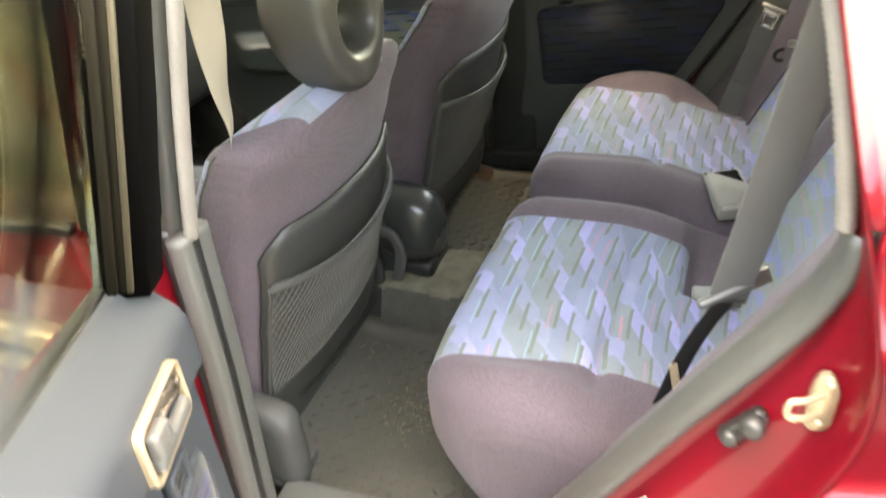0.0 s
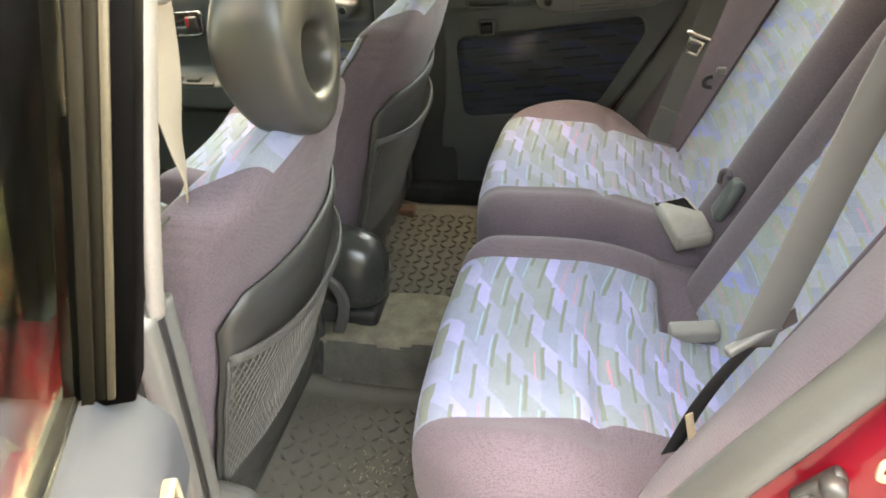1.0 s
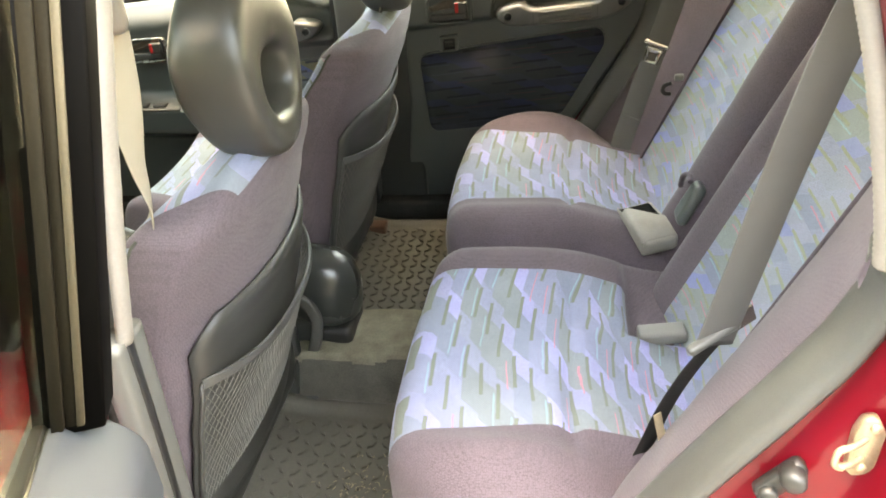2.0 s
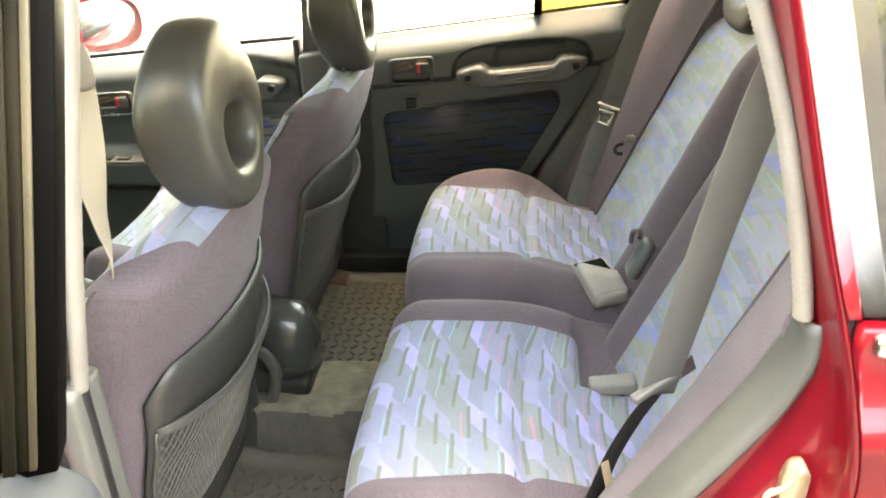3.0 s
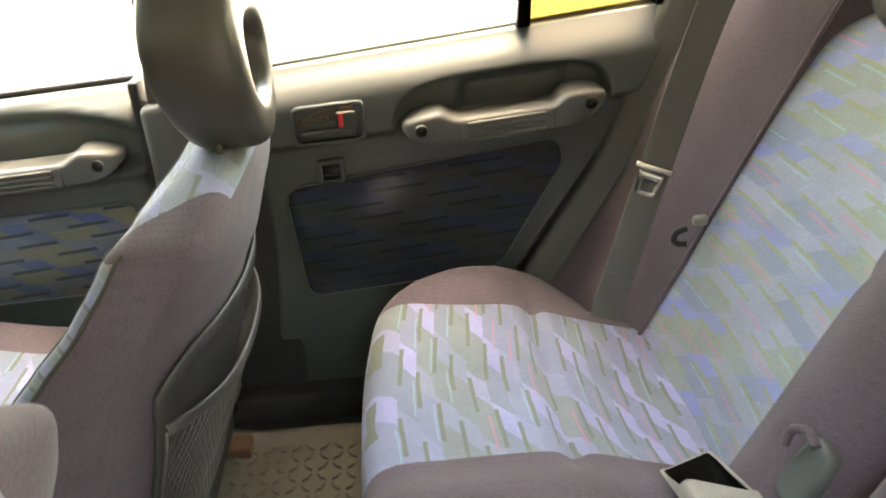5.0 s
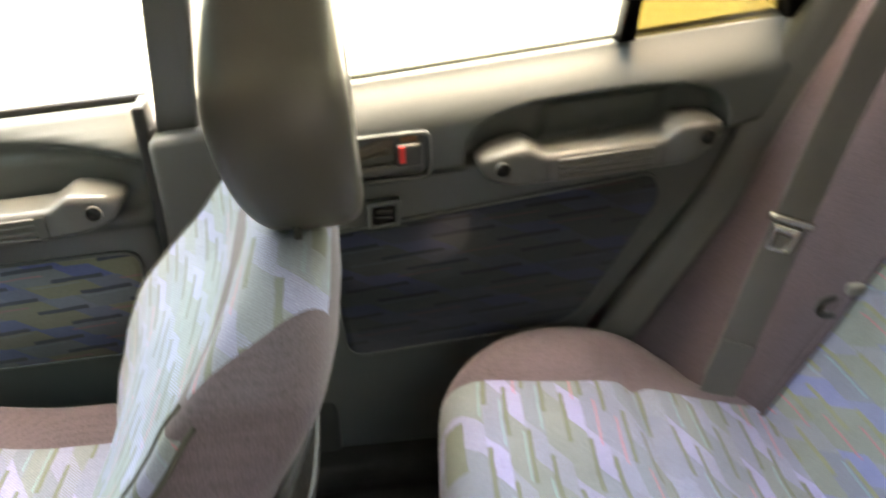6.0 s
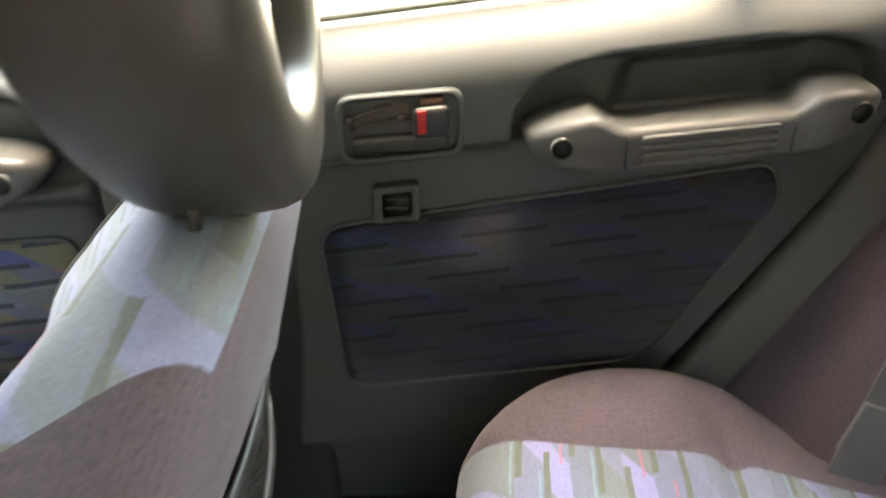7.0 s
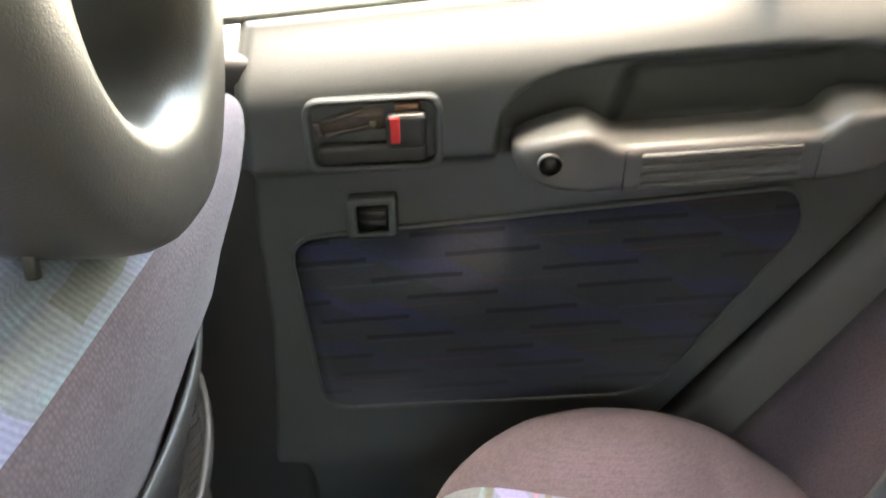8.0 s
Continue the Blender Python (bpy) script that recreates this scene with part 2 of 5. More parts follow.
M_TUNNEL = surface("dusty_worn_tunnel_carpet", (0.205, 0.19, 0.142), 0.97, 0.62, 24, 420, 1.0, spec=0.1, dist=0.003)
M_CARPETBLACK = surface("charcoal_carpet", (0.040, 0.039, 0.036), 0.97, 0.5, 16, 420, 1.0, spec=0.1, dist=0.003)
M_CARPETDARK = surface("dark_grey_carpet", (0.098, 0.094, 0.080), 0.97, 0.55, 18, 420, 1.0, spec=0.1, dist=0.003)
M_CHROME = surface("dusty_chrome", (0.55, 0.52, 0.46), 0.25, 0.15, 20, 400, 0.05, metal=1.0)
M_TAN = surface("tan_plated_metal", (0.56, 0.45, 0.30), 0.35, 0.2, 30, 300, 0.1, metal=0.6)
M_STRIKER = surface("yellowed_zinc_striker", (0.50, 0.42, 0.27), 0.35, 0.3, 40, 300, 0.1, metal=0.5)
M_REDTAB = surface("red_plastic_tab", (0.65, 0.03, 0.03), 0.4, 0.1, 20, 400, 0.05)
M_RUST = surface("brown_dusty_recess", (0.060, 0.044, 0.033), 0.35, 0.5, 30, 200, 0.3)
M_BUCKLE = surface("worn_grey_buckle_plastic", (0.17, 0.163, 0.148), 0.5, 0.2, 20, 400, 0.1)
M_FLAP = surface("pale_grey_vinyl_sleeve", (0.31, 0.29, 0.26), 0.6, 0.25, 25, 400, 0.2)
M_RUSTRAIL = surface("orange_brown_seat_rail", (0.09, 0.040, 0.020), 0.7, 0.4, 20, 200, 0.3)
M_GLASS = glass("clear_window_glass")
M_GLASSDUST = glass("greenish_door_glass", (0.60, 0.60, 0.50), 0.13, 0.8)
M_FRONTGLASS = glass("olive_front_window_glass", (0.62, 0.62, 0.50), 0.12, 0.7)
# deep tint added to cut the light that reaches the front seats
M_SCREEN = glass("light_cutting_windscreen", (0.26, 0.29, 0.28))
M_TINT = glass("dark_reflective_glass", (0.30, 0.32, 0.28), 0.38, 0.6)
M_YELLOWGLASS = glass("sun_yellowed_tinted_glass", (0.29, 0.26, 0.14))
M_MIRROR = surface("mirror_glass", (0.9, 0.9, 0.9), 0.08, 0.02, 3, 50, 0.0, metal=1.0)
M_LINER = surface("pale_headliner", (0.55, 0.53, 0.49), 0.95, 0.08, 6, 300, 0.3)
M_GROUND = surface("dusty_concrete", (0.17, 0.163, 0.15), 0.9, 0.25, 1.2, 60, 0.4, dist=0.004)
M_BOUNCE = surface("pale_bounce_concrete", (0.52, 0.50, 0.44), 0.9, 0.2, 1.5, 60, 0.4, dist=0.004)
M_TYRE = surface("tyre_rubber", (0.02, 0.02, 0.02), 0.8, 0.3, 12, 200, 0.3)

# ---- mesh helpers ----


def thing(name, at, label, category, group="", kind=""):
    ob = new(name)
    ob.empty_display_size = 0.05
    ob.location = at
    return tagged(ob, label, category, group, kind)


def part(name, bm, material, parent, label="", smooth=True):
    """Links a bmesh, given in world coordinates, as one mesh under a thing or a part that stands unturned."""
    base = Vector((0, 0, 0))
    p = parent
    while p is not None:
        base += p.location
        p = p.parent
    for v in bm.verts:
        v.co -= base
    bmesh.ops.recalc_face_normals(bm, faces=bm.faces)
    for f in bm.faces:
        f.smooth = smooth
    me = bpy.data.meshes.new(name)
    bm.to_mesh(me)
    bm.free()
    me.materials.append(material)
    ob = new(name, me)
    ob.parent = parent
    if label:
        ob["label"] = label
    return ob


def rbox(lo, hi, r, step=0.03, fn=None, power=2.0):
    """A box with rounded edges on an even grid, then shaped by fn(co)."""
    lo, hi = Vector(lo), Vector(hi)
    size = hi - lo
    bm = bmesh.new()
    ns = [max(2, int(round(size[i] / step))) for i in range(3)]
    # grid lines crowd towards the rounded edges
    rr = [min(r, size[i] * 0.499) for i in range(3)]

    def line(i):
        inner = [lo[i] + rr[i] + (size[i] - 2 * rr[i]) * k / ns[i] for k in range(ns[i] + 1)]
        edge = [0.0, 0.12, 0.35, 0.65]
        return [lo[i] + rr[i] * e for e in edge] + inner + [hi[i] - rr[i] * e for e in reversed(edge)]

    L = [line(i) for i in range(3)]
    seen = {}

    def vert(a, b, c):
        k = (a, b, c)
        if k not in seen:
            p = Vector((L[0][a], L[1][b], L[2][c]))
            q = Vector([min(max(p[i], lo[i] + rr[i]), hi[i] - rr[i]) for i in range(3)])
            d = p - q
            if d.length > 1e-9:
                e = Vector([d[i] / rr[i] for i in range(3)])
                nrm = sum(abs(x) ** power for x in e) ** (1 / power)
                m = max(abs(x) for x in e)
                d = Vector([d[i] / nrm * m for i in range(3)])
            p = q + d
            seen[k] = bm.verts.new(fn(p) if fn else p)
        return seen[k]

    n = [len(x) - 1 for x in L]
    for ax in range(3):
        a, b = (ax + 1) % 3, (ax + 2) % 3
        for side in (0, n[ax]):
            for i in range(n[a]):
                for j in range(n[b]):
                    q = []
                    for di, dj in ((0, 0), (1, 0), (1, 1), (0, 1)):
                        k = [0, 0, 0]
                        k[ax], k[a], k[b] = side, i + di, j + dj
                        q.append(vert(*k))
                    try:
                        bm.faces.new(q)
                    except ValueError:
                        pass
    return bm


def cut(bm, co, no):
    bmesh.ops.bisect_plane(bm, geom=bm.verts[:] + bm.edges[:] + bm.faces[:], dist=1e-5, plane_co=co, plane_no=no)


def take(bm, pred):
    """Moves the faces whose centre suits pred into a new bmesh."""
    out = bmesh.new()
    gone = [f for f in bm.faces if pred(f.calc_center_median())]
    made = {}
    for f in gone:
        for v in f.verts:
            if v not in made:
                made[v] = out.verts.new(v.co)
        out.faces.new([made[v] for v in f.verts])
    bmesh.ops.delete(bm, geom=gone, context='FACES')
    return out


def round_poly(pts, r, n=5):
    """A polygon's corners, rounded. r: one radius or one for each corner."""
    out = []
    k = len(pts)
    rs = r if isinstance(r, (list, tuple)) else [r] * k
    for i in range(k):
        p, a, b = Vector(pts[i]), Vector(pts[i - 1]), Vector(pts[(i + 1) % k])
        da, db = (a - p), (b - p)
        ra = min(rs[i], da.length * 0.45, db.length * 0.45)
        p0, p2 = p + da.normalized() * ra, p + db.normalized() * ra
        if ra < 1e-5:
            out.append(p)
            continue
        for j in range(n + 1):
            t = j / n
            out.append(p0 * (1 - t) ** 2 + p * 2 * t * (1 - t) + p2 * t * t)
    return out


def slab(outline, place, depth, bevel=0.0, seg=2):
    """A plate: the outline's points (a, b) put into space by place(a, b, d), with d from 0 to depth."""
    bm = bmesh.new()
    v0 = [bm.verts.new(place(p[0], p[1], 0.0)) for p in outline]
    v1 = [bm.verts.new(place(p[0], p[1], depth)) for p in outline]
    k = len(outline)
    f0 = bm.faces.new(v0)
    bm.faces.new(list(reversed(v1)))
    for i in range(k):
        bm.faces.new((v0[i], v1[i], v1[(i + 1) % k], v0[(i + 1) % k]))
    if bevel:
        bmesh.ops.bevel(bm, geom=list(f0.edges), offset=bevel, segments=seg, profile=0.6, affect='EDGES')
    return bm


def ring(outer, inner, place, depth, bevel=0.0):
    """A flat frame between two outlines with the same number of points."""
    bm = bmesh.new()
    k = len(outer)
    V = [[bm.verts.new(place(p[0], p[1], d)) for p in o] for o in (outer, inner) for d in (0.0, depth)]
    o0, o1, i0, i1 = V
    for i in range(k):
        j = (i + 1) % k
        bm.faces.new((o0[i], o0[j], i0[j], i0[i]))
        bm.faces.new((o1[j], o1[i], i1[i], i1[j]))
        bm.faces.new((o0[j], o0[i], o1[i], o1[j]))
        bm.faces.new((i0[i], i0[j], i1[j], i1[i]))
    if bevel:
        es = [e for e in bm.edges if all(v in set(o0) for v in e.verts) or all(v in set(i0) for v in e.verts)]
        bmesh.ops.bevel(bm, geom=es, offset=bevel, segments=2, profile=0.6, affect='EDGES')
    return bm


def sweep(path, section, up=(0, 0, 1), closed=False, scale=None):
    """A closed section (a, b) carried along a path; a lies across, b along up."""
    bm = bmesh.new()
    P = [Vector(p) for p in path]
    rows = []
    for i, p in enumerate(P):
        if closed:
            t = P[(i + 1) % len(P)] - P[i - 1]
        else:
            t = P[min(i + 1, len(P) - 1)] - P[max(i - 1, 0)]
        t.normalize()
        u = Vector(up[i] if isinstance(up, list) else up)
        s = t.cross(u).normalized()
        w = s.cross(t).normalized()
        k = scale[i] if scale else 1.0
        rows.append([bm.verts.new(p + s * a * k + w * b * k) for a, b in section])
    m = len(section)
    for i in range(len(rows) if closed else len(rows) - 1):
        r0, r1 = rows[i], rows[(i + 1) % len(rows)]
        for j in range(m):
            bm.faces.new((r0[j], r0[(j + 1) % m], r1[(j + 1) % m], r1[j]))
    if not closed:
        bm.faces.new(list(reversed(rows[0])))
        bm.faces.new(rows[-1])
    return bm


def circle(r, n=10, sy=1.0):
    return [(r * math.cos(2 * math.pi * i / n), r * sy * math.sin(2 * math.pi * i / n)) for i in range(n)]


def rect(w, h, r=0.0, n=2):
    pts = [(-w / 2, -h / 2), (w / 2, -h / 2), (w / 2, h / 2), (-w / 2, h / 2)]
    return [(p[0], p[1]) for p in round_poly(pts, r, n)] if r else pts


def spline(pts, n=8):
    """A smooth line through points."""
    P = [Vector(p) for p in pts]
    out = []
    for i in range(len(P) - 1):
        a, b, c, d = P[max(i - 1, 0)], P[i], P[i + 1], P[min(i + 2, len(P) - 1)]
        for k in range(n):
            t = k / n
            out.append(0.5 * (2 * b + (c - a) * t + (2 * a - 5 * b + 4 * c - d) * t * t + (3 * b - a - 3 * c + d) * t ** 3))
    return out + [P[-1]]


def lerp_table(x, table):
    if x <= table[0][0]:
        return table[0][1]
    for (a, p), (b, q) in zip(table, table[1:]):
        if x <= b:
            t = (x - a) / (b - a)
            t = t * t * (3 - 2 * t) * 0.4 + t * 0.6
            return p + (q - p) * t
    return table[-1][1]


def straight_table(x, table):
    """Straight lines from point to point."""
    for (a, p), (b, q) in zip(table, table[1:]):
        if x <= b:
            return p + (q - p) * (x - a) / (b - a)
    return table[-1][1]


def sstep(a, b, x):
    t = min(1, max(0, (x - a) / (b - a)))
    return t * t * (3 - 2 * t)


# ---- setting: ground, wall beyond ----
bm = bmesh.new()
bmesh.ops.create_grid(bm, x_segments=24, y_segments=24, size=60)
ob = part("ground", bm, M_GROUND, None)
tagged(ob, "dusty grey concrete yard under the car", "ground", kind="structure")

# added reflector: its pale top bounces light up to the headliner
ob = part("pavement", rbox((-9, 1.1, -0.05), (9, 6.0, 0.03), 0.02, 1.5), M_BOUNCE, None)
tagged(ob, "pale concrete strip added to bounce light into the car", "pavement", kind="structure")

# ---- what stands round the car ----
# out of view: added to cut low sky light on the near side
M_OLIVEWALL = surface("dull_olive_plaster", (0.155, 0.148, 0.10), 0.9, 0.3, 1.5, 60, 0.3)
part("near_skylight_blocker", rbox((-9, -4.7, 0.0), (9, -4.5, 3.2), 0.02, 2.0), M_OLIVEWALL, None, "dull olive wall, unseen, added to cut near-side sky light")
tagged(bpy.data.objects["near_skylight_blocker"], "dull olive wall, unseen, added to cut near-side sky light", "wall", kind="structure")
# far wall glows, standing in for sunlight and lighting the cabin's far side
m, n, l, b = mat_base("glowing_cream_backdrop")
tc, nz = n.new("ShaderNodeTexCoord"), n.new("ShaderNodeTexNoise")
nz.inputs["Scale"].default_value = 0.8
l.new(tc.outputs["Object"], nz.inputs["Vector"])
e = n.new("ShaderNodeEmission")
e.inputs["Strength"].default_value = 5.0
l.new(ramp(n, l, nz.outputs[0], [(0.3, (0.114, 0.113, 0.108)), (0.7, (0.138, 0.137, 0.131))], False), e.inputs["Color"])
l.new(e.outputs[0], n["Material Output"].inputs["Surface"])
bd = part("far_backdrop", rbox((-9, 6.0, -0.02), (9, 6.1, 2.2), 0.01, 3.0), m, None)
tagged(bd, "cream-yellow wall beyond the car, made to glow", "backdrop", kind="structure")
dk = part("dark_gateway", rbox((3.7, 5.93, 0.0), (4.7, 5.99, 1.9), 0.02, 1.0), M_TYRE, None)
tagged(dk, "dark brown opening in the far wall", "gateway", kind="structure")

# ---- car body: floor, pillars, roof, panels ----
car = thing("car", (0, 0, 0), "dark red estate car body with the near rear door open", "car")


def plate(name, lo, hi, material, parent, r=0.01, label="", step=0.2):
    return part(name, rbox(lo, hi, r, step), material, parent, label)


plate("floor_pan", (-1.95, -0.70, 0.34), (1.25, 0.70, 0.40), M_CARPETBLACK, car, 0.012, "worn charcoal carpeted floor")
plate("roof", (-1.15, -0.66, 1.62), (1.25, 0.66, 1.68), M_RED, car, 0.03)
plate("headliner", (-1.15, -0.66, 1.59), (1.25, 0.66, 1.617), M_LINER, car, 0.01, "pale cloth headliner")
plate("firewall", (-1.98, -0.74, 0.34), (-1.93, 0.74, 0.95), M_DARKPLASTIC, car)
plate("bonnet", (-2.75, -0.78, 0.40), (-1.99, 0.78, 0.98), M_RED, car, 0.08)
plate("tailgate", (1.25, -0.78, 0.40), (1.31, 0.78, 1.05), M_RED, car, 0.02)
plate("tailgate_trim", (1.22, -0.72, 0.42), (1.247, 0.72, 1.05), M_PLASTIC, car)
ob = part("tailgate_window", rbox((1.262, -0.66, 1.055), (1.268, 0.66, 1.60), 0.002, 0.3), M_GLASS, car)
ob.visible_shadow = False
ob = part("windscreen", slab([(-0.68, 0.0), (0.68, 0.0), (0.62, 1.0), (-0.62, 1.0)], lambda a, b, d: (-1.93 + 0.78 * b + d, a, 0.99 + 0.60 * b), 0.005), M_SCREEN, car)
plate("cargo_floor", (0.34, -0.62, 0.70), (1.22, 0.62, 0.74), M_CARPET, car)

# far side, from the sill outwards
FSILL = [(-1.95, 1.0), (-1.43, 1.045), (-0.8, 1.088), (-0.16, 1.155), (0.30, 1.19), (1.25, 1.20)]
bm = slab([(-1.99, 0.40), (1.25, 0.40)] + [(x, z - 0.07) for x, z in reversed(FSILL)], lambda a, b, d: (a, 0.80 + d, b), 0.04, 0.008)
part("side_panel", bm, M_RED, car, "glossy dark red body side")


def pillar(name, low, top, w, y0, y1, material, parent, label=""):
    """A roof pillar from low (x, z) to top (x, z), w wide, from y0 to y1, leaning in at the top."""
    out = round_poly([(low[0] - w / 2, low[1]), (low[0] + w / 2, low[1]), (top[0] + w / 2, top[1]), (top[0] - w / 2, top[1])], 0.004, 2)
    lean = 0.09 * (1 if y0 < 0 else -1)

    def place(a, b, d):
        return (a, y0 + (y1 - y0) * d + lean * max(0, (b - 1.1) / 0.5), b)

    return part(name, slab(out, place, 1.0, 0.006), material, parent, label)


pillar("windscreen_pillar", (-1.74, 1.02), (-1.18, 1.60), 0.05, 0.72, 0.79, M_BLACK, car)
pillar("windscreen_pillar", (-1.74, 1.02), (-1.18, 1.60), 0.05, -0.72, -0.79, M_BLACK, car)
pillar("centre_pillar", (-0.765, 1.06), (-0.70, 1.60), 0.055, 0.715, 0.78, M_TRIM, car, "grey padded centre pillar")
pillar("rear_quarter_pillar", (0.36, 1.18), (0.33, 1.60), 0.13, 0.715, 0.79, M_PLASTIC, car)
pillar("tail_pillar", (1.18, 1.05), (1.16, 1.60), 0.12, 0.72, 0.79, M_PLASTIC, car)
pillar("tail_pillar", (1.18, 1.05), (1.16, 1.60), 0.12, -0.72, -0.79, M_PLASTIC, car)
plate("roof_rail", (-1.18, 0.62, 1.54), (1.25, 0.72, 1.62), M_PLASTIC, car, 0.02)
plate("roof_rail", (-1.18, -0.72, 1.54), (1.25, -0.62, 1.62), M_PLASTIC, car, 0.02)

# lower trim of the far centre pillar
bm = rbox((-0.80, 0.685, 0.45), (-0.715, 0.78, 1.068), 0.014, 0.05, lambda p: Vector((p.x + (0.0 if p.z > 0.95 else -0.12 * (0.95 - p.z) * 0.4), p.y, p.z + 0.1 * (p.x + 0.75))))
part("centre_pillar_trim", bm, M_TRIM, car, "grey moulded lower pillar trim")
# black strip put in to draw the shade of the door gap
plate("door_gap_strip", (-0.816, 0.708, 0.47), (-0.800, 0.76, 1.10), M_RUBBER, car, 0.005, "black strip drawn in for the dark door gap")
plate("pillar_base", (-0.74, 0.725, 0.42), (-0.60, 0.79, 1.07), M_DARKPLASTIC, car, 0.01)
plate("sill_trim", (-1.9, 0.682, 0.40), (-0.05, 0.74, 0.462), M_CARPETBLACK, car, 0.012)

# near side: the outline of the rear door's opening
INNER = spline([(-0.36, 0.47), (-0.245, 0.60), (-0.152, 0.747), (-0.061, 0.896), (0.013, 1.009), (0.056, 1.085), (0.072, 1.16), (0.040, 1.32), (0.0, 1.44), (-0.035, 1.535)], 6)
OUTER = spline([(-0.30, 0.42), (-0.17, 0.52), (-0.06, 0.66), (0.03, 0.80), (0.083, 0.92), (0.104, 1.02), (0.088, 1.13), (0.046, 1.28), (0.000, 1.45), (-0.03, 1.54)], 6)


def along(curve, y):
    return [Vector((p.x, y, p.y)) for p in [Vector((q[0], q[1])) for q in curve]]


def lean_in(z):
    return 0.10 * max(0.0, z - 1.12)


def strip(rows):
    """A sheet through rows of points of equal length."""
    bm = bmesh.new()
    V = [[bm.verts.new(p) for p in r] for r in rows]
    for a, b in zip(V, V[1:]):
        for i in range(len(a) - 1):
            bm.faces.new((a[i], a[i + 1], b[i + 1], b[i]))
    return bm


def thick(bm, t):
    bmesh.ops.recalc_face_normals(bm, faces=bm.faces)
    bmesh.ops.solidify(bm, geom=bm.faces[:], thickness=t)
    return bm


rows = []
for k, (f, y) in enumerate(((0.0, -0.735), (0.05, -0.748), (0.12, -0.750), (0.28, -0.752), (0.34, -0.766), (0.62, -0.774), (0.86, -0.785), (0.96, -0.806), (1.0, -0.828))):
    rows.append([Vector((a.x * (1 - f) + b.x * f, y + lean_in(a.y), a.y * (1 - f) + b.y * f)) for a, b in zip(INNER, OUTER)])
part("door_jamb", thick(strip(rows), 0.003), M_RED, car, "glossy dark red door jamb with a faded seam")

# outer skin behind the opening, with the window cut out above it
skin = [(p.x, p.y) for p in OUTER if p.y < 1.2]
top = [(0.078, 1.20), (1.24, 1.20), (1.24, 0.40), (-0.28, 0.40)]
bm = slab(skin + top, lambda a, b, d: (a, -0.832 + 0.07 * max(0, 0.75 - b) ** 2 + d, b), 0.02, 0.006)
part("rear_wing", bm, M_RED, car, "glossy dark red rear wing")
up = [(p.x, p.y) for p in OUTER if p.y >= 1.19]
out2 = up + [(p[0] + 0.012, p[1]) for p in reversed(up)]
part("pillar_skin", slab(out2, lambda a, b, d: (a, -0.828 + lean_in(b) + d, b), 0.05, 0.003), M_RED, car)
bl = [(p[0] + 0.012, p[1]) for p in up]
out3 = bl + [(p[0] + 0.022, p[1]) for p in reversed(bl)]
part("quarter_window_gasket", slab(out3, lambda a, b, d: (a, -0.824 + lean_in(b) + d, b), 0.03, 0.003), M_RUBBER, car, "black rubber window gasket")
part("quarter_window_gasket", rbox((0.10, -0.833, 1.200), (1.2, -0.80, 1.214), 0.005, 0.3), M_RUBBER, car)
part("chrome_moulding", rbox((0.085, -0.842, 1.180), (1.2, -0.81, 1.198), 0.006, 0.3), M_CHROME, car, "bright chrome strip under the quarter window")
out4 = [(p[0] + 0.022, p[1]) for p in bl] + [(0.9, 1.54), (1.15, 1.20)]
part("quarter_window", slab(out4, lambda a, b, d: (a, -0.818 + lean_in(b) + d, b), 0.005), M_TINT, car, "dark shiny rear quarter window")

# grey trim band round the lower opening and ribbed weatherstrip above
low = [p for p in INNER if p.y <= 1.162]


def band(offsets, curve, mat, name, label):
    rows = []
    for dx, dy in offsets:
        r = []
        for i, p in enumerate(curve):
            t = (curve[min(i + 1, len(curve) - 1)] - curve[max(i - 1, 0)]).normalized()
            nrm = Vector((-t.y, t.x))
            q = Vector((p.x, p.y)) + nrm * dx
            r.append(Vector((q.x, dy + lean_in(p.y), q.y)))
        rows.append(r)
    return part(name, thick(strip(rows), 0.004), mat, car, label)


band([(-0.014, -0.752), (-0.011, -0.762), (-0.003, -0.768), (0.004, -0.765), (0.008, -0.756), (0.009, -0.744), (0.009, -0.728), (0.007, -0.712), (0.005, -0.702), (0.0, -0.694)], low, M_OPENTRIM, "opening_trim", "scuffed grey plastic trim round the door opening")
high = [p for p in INNER if p.y >= 1.158]
path = [Vector((p.x - 0.010, -0.752 + lean_in(p.y), p.y)) for p in high]
fine = []
for a, b in zip(path, path[1:]):
    for k in range(8):
        fine.append(a.lerp(b, k / 8))
sc = [1.0 + 0.14 * (i % 2) for i in range(len(fine))]
part("weatherstrip", sweep(fine, circle(0.0078, 10, 1.5), (0, 1, 0), scale=sc), M_SEAL, car, "ribbed beige rubber weatherstrip")

# near centre pillar: red shell, grey lower trim, beige strip above
def pillar_lean(p):
    return Vector((p.x + 0.19 * max(0, p.z - 1.05) - 0.06 * max(0, 0.95 - p.z), p.y + 0.16 * max(0, p.z - 1.1), p.z))


part("near_centre_pillar", rbox((-0.80, -0.785, 0.42), (-0.702, -0.735, 1.07), 0.012, 0.06, pillar_lean), M_RED, car, "dark red centre pillar shell")
part("near_pillar_cover", rbox((-0.715, -0.80, 1.072), (-0.690, -0.735, 1.60), 0.008, 0.06, pillar_lean), M_BLACK, car, "black painted upper pillar")
BP = [(-0.700, 0.44), (-0.690, 0.62), (-0.679, 0.80), (-0.674, 0.95), (-0.672, 1.045)]
path = spline([(x, -0.722, z) for x, z in BP], 6)
part("pillar_trim", sweep(path, rect(0.030, 0.062, 0.010, 3), (0, 1, 0)), M_TRIM, car, "grey moulded pillar trim with worn edge")
